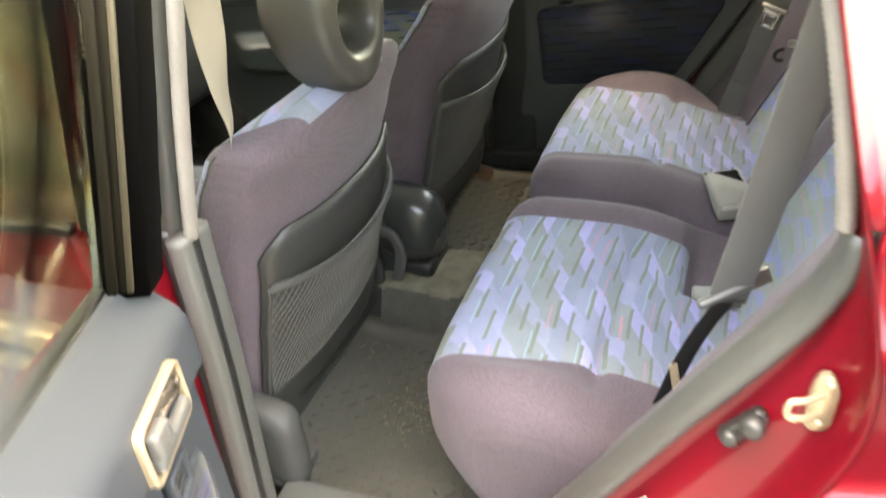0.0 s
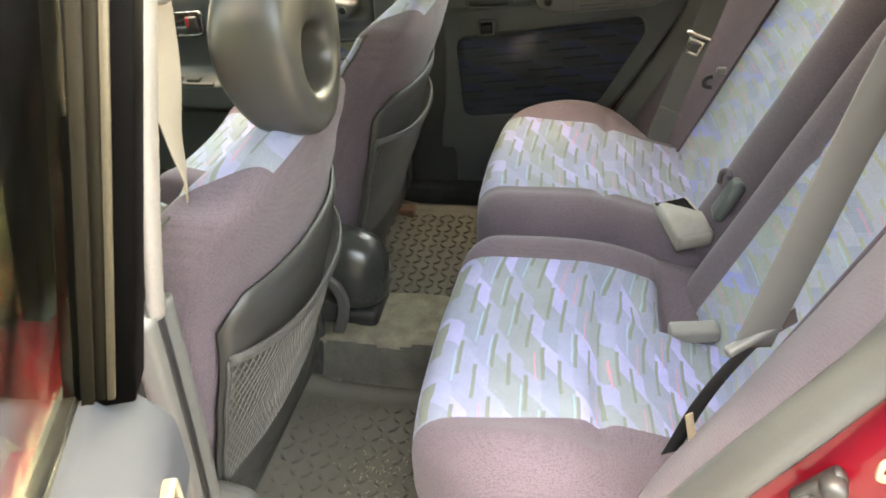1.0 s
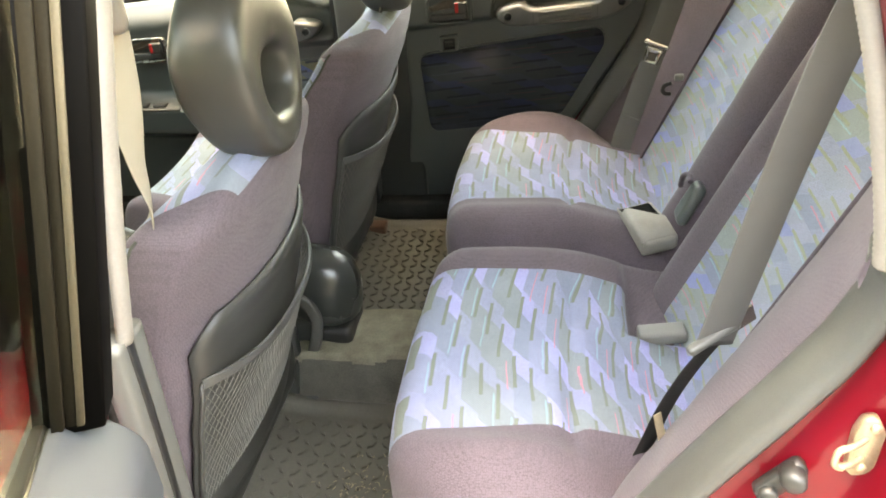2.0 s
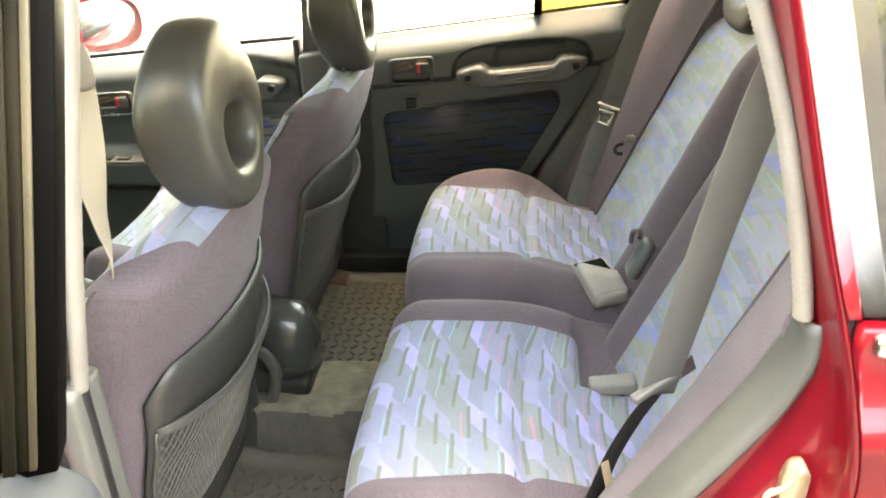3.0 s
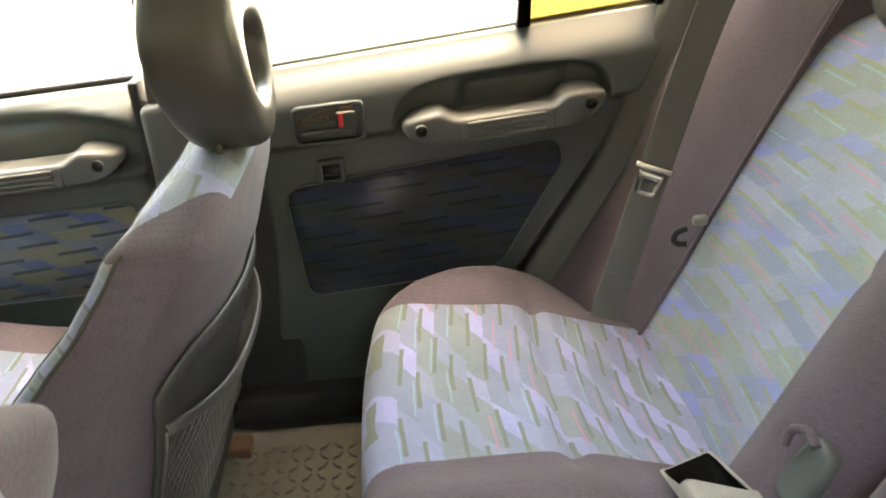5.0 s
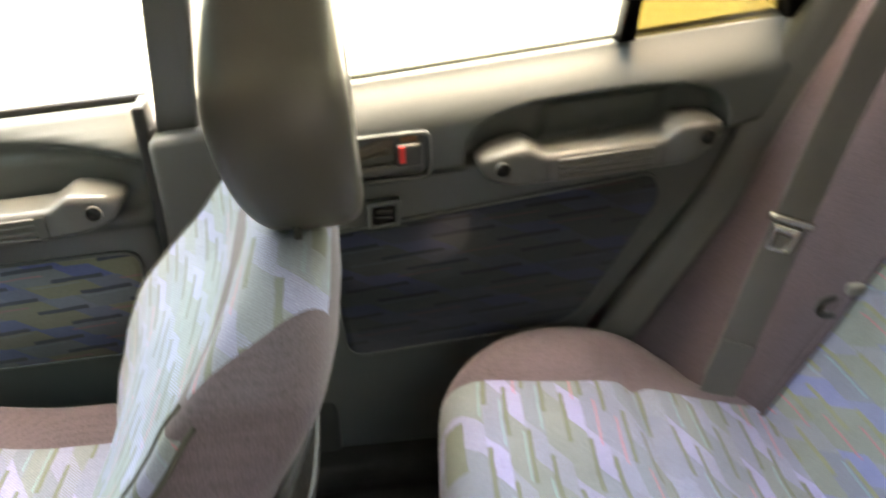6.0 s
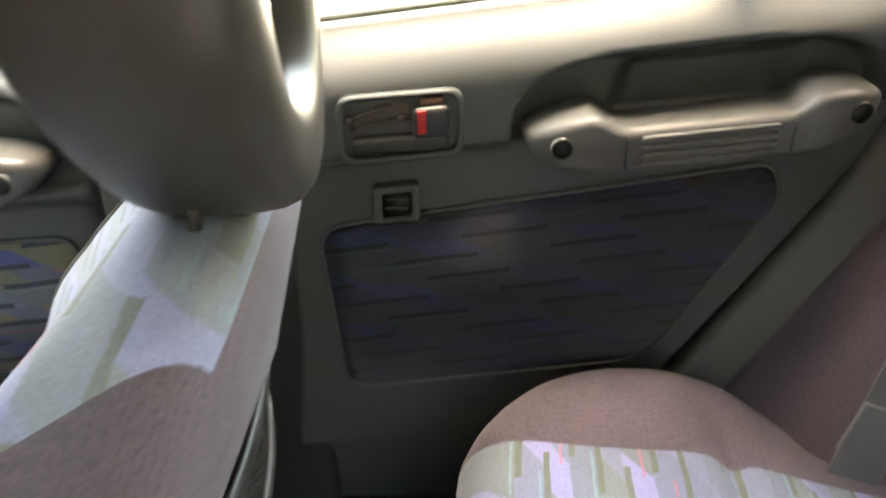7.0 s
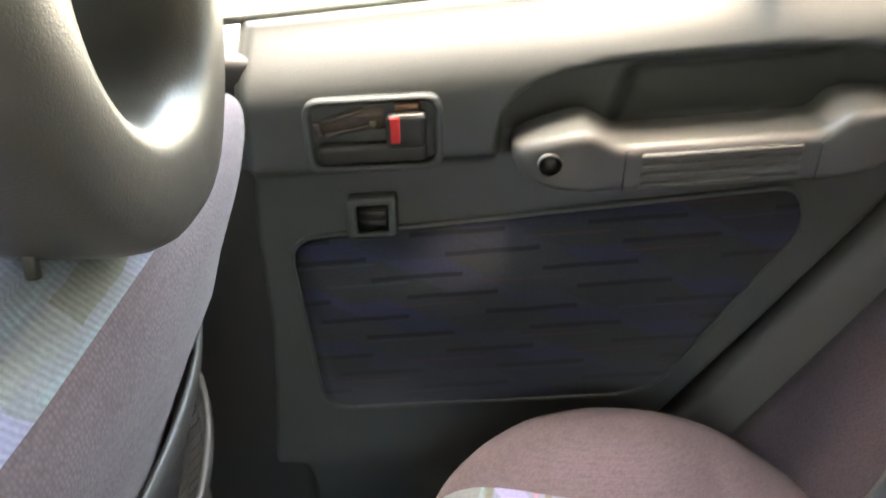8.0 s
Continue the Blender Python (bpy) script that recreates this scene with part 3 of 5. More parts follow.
part("pillar_groove", sweep(spline([(x + 0.0148, -0.728, z) for x, z in BP], 6), rect(0.004, 0.013, 0.0015, 2), (0, 1, 0)), M_RUBBER, car, "dark groove in the pillar trim")
path = spline([(x - 0.060, -0.715, z) for x, z in BP], 6)
part("pillar_inner_trim", sweep(path, rect(0.075, 0.04, 0.012, 3), (0, 1, 0)), M_TRIM, car)
path = spline([(-0.662, -0.727, 1.04), (-0.640, -0.724, 1.15), (-0.614, -0.715, 1.28), (-0.586, -0.70, 1.42), (-0.560, -0.685, 1.55)], 10)
sc = [1.0 + 0.05 * (i % 2) for i in range(len(path))]
part("pillar_weatherstrip", sweep(path, circle(0.008, 10, 1.4), (0, 1, 0), scale=sc), M_PILLARSEAL, car, "beige ribbed door weatherstrip")
path = spline([(-0.715, -0.71, 1.04), (-0.695, -0.705, 1.15), (-0.67, -0.695, 1.28), (-0.64, -0.675, 1.42), (-0.615, -0.655, 1.57)], 8)
part("pillar_upper_trim", sweep(path, rect(0.06, 0.04, 0.012, 3), (0, 1, 0)), M_TRIM, car)
# threshold
part("threshold", rbox((-0.72, -0.80, 0.36), (-0.28, -0.62, 0.445), 0.02, 0.05), M_RED, car, "dark red sill")
part("scuff_plate", rbox((-0.71, -0.735, 0.44), (-0.30, -0.62, 0.462), 0.008, 0.04), M_TRIM, car, "scuffed grey sill plate")
part("rocker", rbox((-1.9, -0.83, 0.30), (1.2, -0.70, 0.40), 0.02, 0.3), M_RED, car)
part("rocker", rbox((-1.9, 0.70, 0.30), (1.2, 0.83, 0.40), 0.02, 0.3), M_RED, car)

# wheels carry the body
wheel = thing("wheel", (-1.95, -0.70, 0.34), "black tyre on a grey steel wheel", "wheel", "four wheels of the car")


def build_wheel(o):
    c = Vector(o.location)
    ring_pts = [c + Vector((0.26 * math.cos(a), 0, 0.26 * math.sin(a))) for a in [2 * math.pi * i / 28 for i in range(28)]]
    part("tyre", sweep(ring_pts, rect(0.19, 0.16, 0.05, 3), (0, 1, 0), closed=True), M_TYRE, o)
    part("rim", rbox(c - Vector((0.19, 0.05, 0.19)), c + Vector((0.19, 0.05, 0.19)), 0.05, 0.1), M_VINYL, o)


build_wheel(wheel)
for x, y in ((0.62, -0.70), (-1.95, 0.70), (0.62, 0.70)):
    copy_thing(wheel, pose(x, y, 0.34))

# striker and courtesy switch in the jamb
striker = thing("door_striker", (0.064, -0.775, 0.99), "rusty yellowed door latch striker on the red jamb", "striker")
bm = slab(round_poly([(0.058, 0.958), (0.070, 0.955), (0.080, 0.968), (0.082, 1.012), (0.074, 1.027), (0.063, 1.024), (0.058, 1.006)], 0.006, 4), lambda a, b, d: (a, -0.786 + d - 0.15 * (a - 0.06), b), 0.010, 0.0025)
part("plate", bm, M_STRIKER, striker, "yellowed zinc base plate")
for z0, z1 in ((1.002, 1.001), (0.979, 0.982)):
    arm = spline([(0.068, -0.786, z0), (0.056, -0.796, z0), (0.043, -0.801, z1)], 5)
    part("loop", sweep(arm, rect(0.0055, 0.006, 0.002, 2), (0, 0, 1)), M_STRIKER, striker)
part("loop", sweep(spline([(0.047, -0.800, 1.003), (0.041, -0.802, 1.000), (0.039, -0.803, 0.991), (0.041, -0.802, 0.983), (0.048, -0.800, 0.979)], 5), circle(0.0033, 10), (0, 1, 0)), M_STRIKER, striker, "worn round latch bar")
for dx, dz in ((0.0, -0.022), (0.004, 0.026)):
    c = Vector((0.069 + dx, -0.787, 0.99 + dz))
    part("screw", sweep([c, c + Vector((0, -0.002, 0)), c + Vector((0, -0.004, 0))], circle(0.0050, 12), (0, 0, 1), scale=[1, 1, 0.7]), M_TAN, striker)

switch = thing("door_switch", (0.010, -0.775, 0.942), "black rubber courtesy light switch in the jamb", "switch")
bm = slab(round_poly([(-0.020, 0.920), (-0.004, 0.908), (0.032, 0.950), (0.018, 0.966)], 0.011, 5), lambda a, b, d: (a, -0.783 + d, b), 0.012, 0.003)
part("base", bm, M_RUBBERGREY, switch, "dusty oval rubber base")
part("plunger", sweep([(0.015, -0.776, 0.949), (0.014, -0.790, 0.948), (0.014, -0.796, 0.948), (0.013, -0.799, 0.948)], circle(0.0125, 16), (0, 0, 1), scale=[1, 1, 0.85, 0.5]), M_RUBBERGREY, switch)
part("plug", sweep([(-0.004, -0.776, 0.925), (-0.005, -0.789, 0.924), (-0.005, -0.792, 0.924)], circle(0.009, 14), (0, 0, 1), scale=[1, 1, 0.7]), M_RUBBERGREY, switch)

sticker = thing("paper_sticker", (-0.09, -0.77, 0.785), "small faded cream paper sticker on the red jamb", "sticker")
bm = slab([(-0.112, 0.769), (-0.082, 0.793), (-0.075, 0.784), (-0.105, 0.760)], lambda a, b, d: (a, -0.772 + d, b), 0.001)
part("paper", bm, M_SEAL, sticker)

# ---- doors ----


def on_side(side, fn):
    """A place function for the far (+1) or the near (-1) side."""
    return lambda a, b, d: Vector((fn(a, b, d)[0], side * fn(a, b, d)[1], fn(a, b, d)[2]))


def sill(x):
    return 1.074 + 0.105 * (x + 0.8)


def card_y(x, z):
    """The inner face of the rear door, out from the middle of the car."""
    s = sill(x)
    crease = 0.962 + 0.095 * (x + 0.6)
    y = 0.722
    y -= 0.018 * sstep(crease - 0.006, crease + 0.012, z)
    y += 0.055 * sstep(s - 0.075, s + 0.01, z) ** 1.6
    # recess behind the pull, deeper in its middle
    line = 0.988 + 0.085 * (x + 0.374)
    u = abs((x + 0.203) / 0.183)
    if u < 1 and z > line - 0.03:
        top = line + 0.079 * (1 - u ** 4) ** 0.3
        y += 0.040 * sstep(-0.002, 0.009, top - z) * sstep(line - 0.006, line + 0.008, z)
        y += 0.014 * sstep(0.0, 0.012, line + 0.066 - z) * sstep(-0.285, -0.262, x - 0.25 * (z - line - 0.03)) * sstep(-0.085, -0.105, x)
    # pocket and lower bulge
    y += 0.02 * sstep(0.60, 0.48, z)
    return y


def rear_edge(z):
    return straight_table(z, [(0.44, -0.341), (0.56, -0.262), (1.0, 0.022), (1.06, 0.056), (1.10, 0.073), (1.2, 0.10)])


PANEL = round_poly([(-0.589, 0.888), (-0.109, 0.952), (-0.094, 0.912), (-0.215, 0.700), (-0.572, 0.668)], [0.03, 0.022, 0.02, 0.045, 0.03], 6)


def grow(poly, k):
    c = sum((Vector((p[0], p[1])) for p in poly), Vector((0, 0))) / len(poly)
    out = []
    m = len(poly)
    for i in range(m):
        t = (Vector(poly[(i + 1) % m][:2]) - Vector(poly[i - 1][:2])).normalized()
        nr = Vector((t.y, -t.x))
        p = Vector(poly[i][:2])
        if nr.dot(p - c) < 0:
            nr = -nr
        out.append(p + nr * k)
    return out


def pull_handle(parent, side, x0, z0, slope, length, flip=False, mat=None):
    """A ribbed door pull with a screw hole at each end; x0, z0: the front end."""
    zc = lambda x: z0 + slope * (x - x0)
    # along the pull: lower edge, upper edge, depth
    raw = [(0.0, 0.008, 0.015, 0.030), (0.012, 0.001, 0.020, 0.044), (0.035, -0.007, 0.025, 0.054), (0.08, -0.014, 0.030, 0.060), (0.13, -0.018, 0.034, 0.063), (0.17, -0.020, 0.0355, 0.063), (0.19, -0.021, 0.034, 0.063),
           (0.21, -0.021, 0.030, 0.062), (0.235, -0.022, 0.024, 0.060), (0.26, -0.023, 0.0195, 0.059), (0.29, -0.024, 0.018, 0.058), (0.50, -0.0245, 0.018, 0.058), (0.71, -0.025, 0.019, 0.058), (0.74, -0.025, 0.020, 0.059),
           (0.757, -0.024, 0.024, 0.060), (0.772, -0.023, 0.031, 0.062), (0.79, -0.022, 0.0360, 0.064), (0.825, -0.020, 0.0380, 0.065), (0.87, -0.016, 0.0375, 0.064), (0.93, -0.006, 0.034, 0.058), (0.97, 0.003, 0.028, 0.048), (0.99, 0.008, 0.022, 0.038), (1.0, 0.011, 0.016, 0.028)]
    bm = bmesh.new()
    rows = []
    for t, low, high, dep in raw:
        tt = 1 - t if flip else t
        x = x0 + length * tt
        z, hgt = zc(x) + (low + high) / 2, high - low
        sec = round_poly([(-dep, -hgt / 2), (0.0, -hgt / 2), (0.0, hgt / 2), (-dep, hgt / 2)], [0.009, 0.002, 0.002, 0.012], 5)
        rows.append([bm.verts.new((x, side * (0.725 + q[0]), z + q[1])) for q in sec])
    m = len(rows[0])
    for r0, r1 in zip(rows, rows[1:]):
        for j in range(m):
            bm.faces.new((r0[j], r0[(j + 1) % m], r1[(j + 1) % m], r1[j]))
    bm.faces.new(rows[0])
    bm.faces.new(rows[-1])
    h = part("pull_handle", bm, mat or M_TRIM_D, parent, "ribbed grey door pull")
    for k in range(4):
        a, b = (0.315, 0.695) if not flip else (0.305, 0.685)
        xa, xb = x0 + length * a, x0 + length * b
        dz = -0.0180 + 0.0088 * k
        bm = rbox((xa, 0, -0.0028), (xb, 0.007, 0.0028), 0.0024, 0.06, lambda p: Vector((p.x, side * (0.6640 + p.y), zc(p.x) + dz + p.z)))
        part("rib", bm, mat or M_TRIM_D, h)
    for t in (0.275, 0.735):
        x = x0 + length * (1 - t if flip else t)
        bm = sweep([(x, side * 0.6655, zc(x) - 0.022), (x, side * 0.6655, zc(x) + 0.016)], rect(0.0012, 0.002), (0, 1, 0))
        part("joint", bm, M_DARKPLASTIC, h)
    for t in (0.092, 0.905):
        tt = 1 - t if flip else t
        x = x0 + length * tt
        z = zc(x) + (0.014 if t > 0.5 else 0.009)
        c = [(x + 0.0108 * math.cos(a), z + 0.0108 * math.sin(a)) for a in [2 * math.pi * i / 20 for i in range(20)]]
        ci = [(x + 0.0095 * math.cos(a), z + 0.0095 * math.sin(a)) for a in [2 * math.pi * i / 20 for i in range(20)]]
        yy = 0.6598
        part("screw_cup", ring(c, ci, on_side(side, lambda a, b, d: (a, yy + d, b)), 0.006, 0.0012), mat or M_TRIM_D, h)
        part("screw_hole", slab(ci, on_side(side, lambda a, b, d: (a, yy + 0.0022 + d, b)), 0.002), M_RUBBER, h)
    return h


def latch_handle(parent, side, x0, x1, z0, z1, slope, bezel_mat, y=0.7035, lever_mat=None, mark_mat=None):
    """The inside door handle: bezel, dusty cup, hooked lever and red lock tab."""
    sh = lambda x, z: z + slope * (x - x0)
    o = [(p[0], sh(p[0], p[1])) for p in round_poly([(x0, z0), (x1, z0), (x1, z1), (x0, z1)], 0.016, 5)]
    i = [(p[0], sh(p[0], p[1])) for p in round_poly([(x0 + 0.007, z0 + 0.007), (x1 - 0.007, z0 + 0.007), (x1 - 0.007, z1 - 0.006), (x0 + 0.007, z1 - 0.006)], 0.012, 5)]
    b = part("handle_bezel", ring(o, i, on_side(side, lambda a, c, d: (a, y - 0.008 + d, c)), 0.02, 0.003), bezel_mat, parent, "dusty handle bezel")
    part("handle_cup", slab(i, on_side(side, lambda a, c, d: (a, y + 0.002 + d, c)), 0.006), M_RUST, b, "brown dusty handle recess")
    w = x1 - x0
    at = lambda f, dz, dy: Vector((x0 + f * w, side * (y + dy), sh(x0 + f * w, z0 + dz)))

    def block(name, f0, f1, d0, d1, y0, y1, r, mat, tag=""):
        """A rounded block in the recess: shares of its width, heights over its foot, depths."""
        bm = rbox((f0, d0, y0), (f1, d1, y1), r, 0.012, lambda p: at(p.x / w, p.y, p.z))
        part(name, bm, mat, b, tag)

    lm = lever_mat or M_GLOSSDARK
    block("lever", 0.10 * w, 0.89 * w, 0.010, 0.029, -0.013, 0.002, 0.006, lm, "smooth dark grey lever")
    block("paddle", 0.60 * w, 0.89 * w, 0.024, z1 - z0 - 0.014, -0.016, 0.0, 0.006, lm, "smooth dark grey lock paddle")
    block("lock_mark", 0.635 * w, 0.705 * w, z1 - z0 - 0.040, z1 - z0 - 0.016, -0.0172, -0.010, 0.0015, mark_mat or M_REDTAB, "small lock mark")
    block("lock_stop", 0.66 * w, 0.84 * w, z1 - z0 - 0.016, z1 - z0 - 0.008, -0.004, 0.002, 0.002, M_COPPER, "copper-brown stop")
    pl = [(x0 + f * w, sh(x0 + f * w, z0 + dz)) for f, dz in ((0.10, 0.036), (0.30, 0.037), (0.58, 0.040), (0.58, 0.060), (0.42, 0.062), (0.12, 0.050))]
    part("latch_plate", slab(pl, on_side(side, lambda a, c, d: (a, y - 0.001 + d, c)), 0.003, 0.001), M_RUST2, b, "brown latch plate")
    for p, q in ((at(0.09, 0.047, -0.004), at(0.44, 0.060, -0.004)), (at(0.16, 0.037, -0.005), at(0.50, 0.046, -0.005)), (at(0.12, 0.036, -0.004), at(0.10, 0.050, -0.004))):
        part("rod", sweep([p, p.lerp(q, 0.5), q], circle(0.0019, 8), (0, 0.3, 1)), M_ROD, b, "dusty metal rod")
    for f, dz in ((0.10, 0.047), (0.51, 0.046)):
        c = at(f, dz, -0.005)
        part("pin", rbox(c - Vector((0.004, 0.003, 0.004)), c + Vector((0.004, 0.003, 0.004)), 0.003, 0.01), M_ROD, b)
    return b


M_ROD = surface("dull_brown_steel", (0.17, 0.14, 0.11), 0.35, 0.35, 60, 300, 0.2, metal=0.5)
M_COPPER = surface("copper_brown_metal", (0.34, 0.19, 0.12), 0.4, 0.3, 60, 300, 0.2, metal=0.5)
M_RUST2 = surface("light_brown_dusty_plate", (0.15, 0.12, 0.09), 0.55, 0.5, 60, 200, 0.3)
M_TRIM_D = surface("mid_grey_pull_plastic", (0.10, 0.10, 0.094), 0.36, 0.12, 8, 600, 0.2)


def rear_door(side, at, label, card_mat, bezel_mat, cloth_mat, glass_mat):
    """A rear door as it sits when shut, on the far (+1) or the near (-1) side."""
    d = thing("rear_door", at, label, "car door", "rear doors of the car")
    bm = bmesh.new()
    X = [-0.622 + 0.004 * i for i in range(184)]
    Z = [0.445 + 0.0050 * i for i in range(149)]
    V = {}
    for i, x in enumerate(X):
        for j, z in enumerate(Z):
            t = (z - 0.445) / (Z[-1] - 0.445)
            zz = 0.445 + t * (sill(x) - 0.445)
            xe = rear_edge(zz)
            f = i / (len(X) - 1)
            x0 = -0.634 + (-0.014 + 0.012 * sstep(1.06, 1.10, zz) if side < 0 else -0.03 * sstep(0.8, 0.45, zz) + 0.012 * sstep(0.9, 1.0, zz))
            xx = x0 + f * (xe - x0)
            zz = 0.445 + t * (sill(xx) - 0.445)
            e = min(f * (xe - x0), (1 - f) * (xe - x0))
            V[i, j] = bm.verts.new((xx, side * (card_y(xx, zz) + 0.014 * (1 - sstep(0, 0.016, e))), zz))
    for i in range(len(X) - 1):
        for j in range(len(Z) - 1):
            bm.faces.new((V[i, j], V[i + 1, j], V[i + 1, j + 1], V[i, j + 1]))
    ext = bmesh.ops.extrude_edge_only(bm, edges=[e for e in bm.edges if e.is_boundary])
    for v in ext["geom"]:
        if isinstance(v, bmesh.types.BMVert):
            v.co.y = side * 0.785
    card = part("door_card", bm, card_mat, d, "moulded grey door lining")
    # cloth panel in a raised lip
    o, i = grow(PANEL, 0.0045), PANEL
    part("panel_lip", ring(o, i, on_side(side, lambda a, b, k: (a, 0.7165 + k, b)), 0.012, 0.0015), card_mat, card)
    part("cloth_panel", slab(PANEL, on_side(side, lambda a, b, k: (a, 0.7195 + k, b)), 0.008), cloth_mat, card, "patterned blue cloth door panel, coloured as shaded")
    latch_handle(d, side, -0.558, -0.434, 0.972, 1.043, 0.06, bezel_mat, lever_mat=None if side > 0 else M_TRIM_D, mark_mat=None if side > 0 else M_TRIM_D)
    # small square catch
    o = round_poly([(-0.529, 0.898), (-0.480, 0.902), (-0.480, 0.944), (-0.529, 0.940)], 0.005, 3)
    i = round_poly([(-0.519, 0.903), (-0.488, 0.906), (-0.488, 0.936), (-0.519, 0.933)], 0.003, 3)
    c = part("catch", ring(o, i, on_side(side, lambda a, b, k: (a, 0.708 + k, b)), 0.014, 0.002), card_mat, d, "small square grey catch")
    part("catch_recess", slab(i, on_side(side, lambda a, b, k: (a, 0.7145 + k, b)), 0.004), M_RUBBER, c)
    for k in range(2):
        z = 0.913 + 0.011 * k
        part("bar", rbox((-0.516, min(side * 0.7105, side * 0.7145), z), (-0.491, max(side * 0.7105, side * 0.7145), z + 0.004), 0.001, 0.01), M_DARKPLASTIC, c)
    pull_handle(d, side, -0.374, 0.988, 0.085, 0.345)
    # shell, window frame and glass
    zt = 1.535
    fw = -0.047 if side > 0 else 0.0

    def lean(z):
        """The inner face of the window frame."""
        return 0.730 - 0.24 * max(0, z - 1.09)

    shell = [(-0.70, 0.42), (rear_edge(0.44) + 0.02, 0.42), (rear_edge(0.56) + 0.03, 0.56), (rear_edge(0.688) + 0.03, 0.688), (rear_edge(0.897) + 0.03, 0.897), (0.085, 1.06), (0.09, 1.13), (0.085, sill(0.085) - 0.03), (-0.60, sill(-0.60) - 0.04), (-0.70, sill(-0.70) - 0.12)]
    part("door_shell", slab(shell, on_side(side, lambda a, b, k: (a, 0.785 + k, b)), 0.045, 0.006), M_RED, d, "glossy dark red door shell")
    part("window_frame", slab([(-0.650 + fw, sill(-0.65 + fw) - 0.01), (-0.603 + fw, sill(-0.603 + fw) - 0.01), (-0.614 + fw, zt), (-0.668 + fw, zt)], on_side(side, lambda a, b, k: (a, lean(b) - 0.008 + k, b)), 0.058, 0.003), M_BLACK, d, "glossy black window frame")
    part("window_frame", slab([(-0.662, zt), (0.0, zt), (0.0, zt + 0.03), (-0.662, zt + 0.03)], on_side(side, lambda a, b, k: (a, lean(b) + 0.01 + k, b)), 0.05, 0.005), M_BLACK, d)
    part("window_frame", slab([(0.06, sill(0.06)), (0.095, sill(0.095)), (-0.005, zt), (-0.035, zt)], on_side(side, lambda a, b, k: (a, lean(b) + 0.02 + k, b)), 0.04, 0.005), M_BLACK, d)
    for k0, w, dy, dp, mt, nm in ((-0.6026, 0.0050, 0.007, 0.006, M_TANSTRIP, "dusty tan window channel"), (-0.6026, 0.0035, 0.0135, 0.009, M_BRONZE, ""), (-0.6026, 0.0075, 0.023, 0.010, M_BRONZE, "dusty brown window channel")):
        part("window_channel", slab([(k0 + fw, sill(k0 + fw)), (k0 + fw + w, sill(k0 + fw)), (k0 + fw + w - 0.011, zt), (k0 + fw - 0.011, zt)], on_side(side, lambda a, b, k: (a, lean(b) + dy + k, b)), dp, 0.0012), mt, d, nm)
    part("divider_bar", slab([(-0.172, sill(-0.17)), (-0.150, sill(-0.15)), (-0.150, zt), (-0.168, zt)], on_side(side, lambda a, b, k: (a, lean(b) + 0.02 + k, b)), 0.03, 0.004), M_BLACK, d, "black window divider bar")
    path = [(x, side * 0.772, sill(x) + 0.001) for x in (-0.63 + 2 * fw, -0.4, -0.16, 0.08)]
    part("sill_seal", sweep(path, rect(0.012, 0.008, 0.003, 2), (0, 0, 1)), M_SILLSEAL if side > 0 else M_RUBBER, d, "dusty olive rubber sill seal" if side > 0 else "black rubber sill seal")
    g = part("window_pane", slab([(-0.62 + fw, sill(-0.62 + fw)), (-0.17, sill(-0.17)), (-0.168, zt), (-0.60 + fw, zt)], on_side(side, lambda a, b, k: (a, lean(b) + 0.036 + k, b)), 0.004), glass_mat, d, "dusty side window glass")
    g.visible_shadow = False
    g = part("window_pane", slab([(-0.15, sill(-0.15)), (0.06, sill(0.06)), (-0.035, zt), (-0.15, zt)], on_side(side, lambda a, b, k: (a, lean(b) + 0.036 + k, b)), 0.004), M_YELLOWGLASS if side > 0 else glass_mat, d)
    g.visible_shadow = False
    return d


rear_door(1, (-0.3, 0.75, 0.42), "shut far rear car door with grey lining and blue cloth", M_PLASTIC, M_PLASTIC, M_DOORCLOTH_SHADED, M_GLASS)
HINGE = Vector((-0.72, -0.826, 0.42))
near_rear = rear_door(-1, HINGE, "open near rear car door with silvery grey lining", M_DOORCARD, M_TAN, M_DOORCLOTH_SHADED, M_GLASSDUST)
near_rear.rotation_euler = (0, 0, radians(-68))

# ---- far front door ----
ffd = thing("front_door", (-1.3, 0.75, 0.42), "shut far front car door with grey lining and cloth panel", "car door", "front doors of the car")


def fsill(x):
    return 1.088 + 0.068 * (x + 0.8)


def fcard_y(x, z):
    crease = 0.915 + 0.06 * (x + 1.1)
    y = 0.722 - 0.016 * sstep(crease - 0.006, crease + 0.012, z) + 0.055 * sstep(fsill(x) - 0.07, fsill(x) + 0.01, z) ** 1.6
    if abs(x + 0.99) < 0.19:
        top = 1.0 + 0.05 * math.sqrt(1 - ((x + 0.99) / 0.19) ** 2)
        y += 0.03 * sstep(-0.004, 0.012, top - z) * sstep(0.945, 0.965, z)
    # armrest ledge with the window switches
    y -= 0.085 * sstep(0.80, 0.775, z) * sstep(0.66, 0.71, z) * sstep(-1.62, -1.5, x) * sstep(-1.15, -1.26, x)
    return y


bm = bmesh.new()
V = {}
X = [-1.86 + 0.0105 * i for i in range(101)]
Z = [i / 70 for i in range(71)]
for i, x in enumerate(X):
    for j, t in enumerate(Z):
        z = 0.44 + t * (fsill(x) - 0.44)
        V[i, j] = bm.verts.new((x, fcard_y(x, z) + 0.012 * (1 - sstep(0, 0.015, X[-1] - x)), z))
for i in range(len(X) - 1):
    for j in range(len(Z) - 1):
        bm.faces.new((V[i, j], V[i + 1, j], V[i + 1, j + 1], V[i, j + 1]))
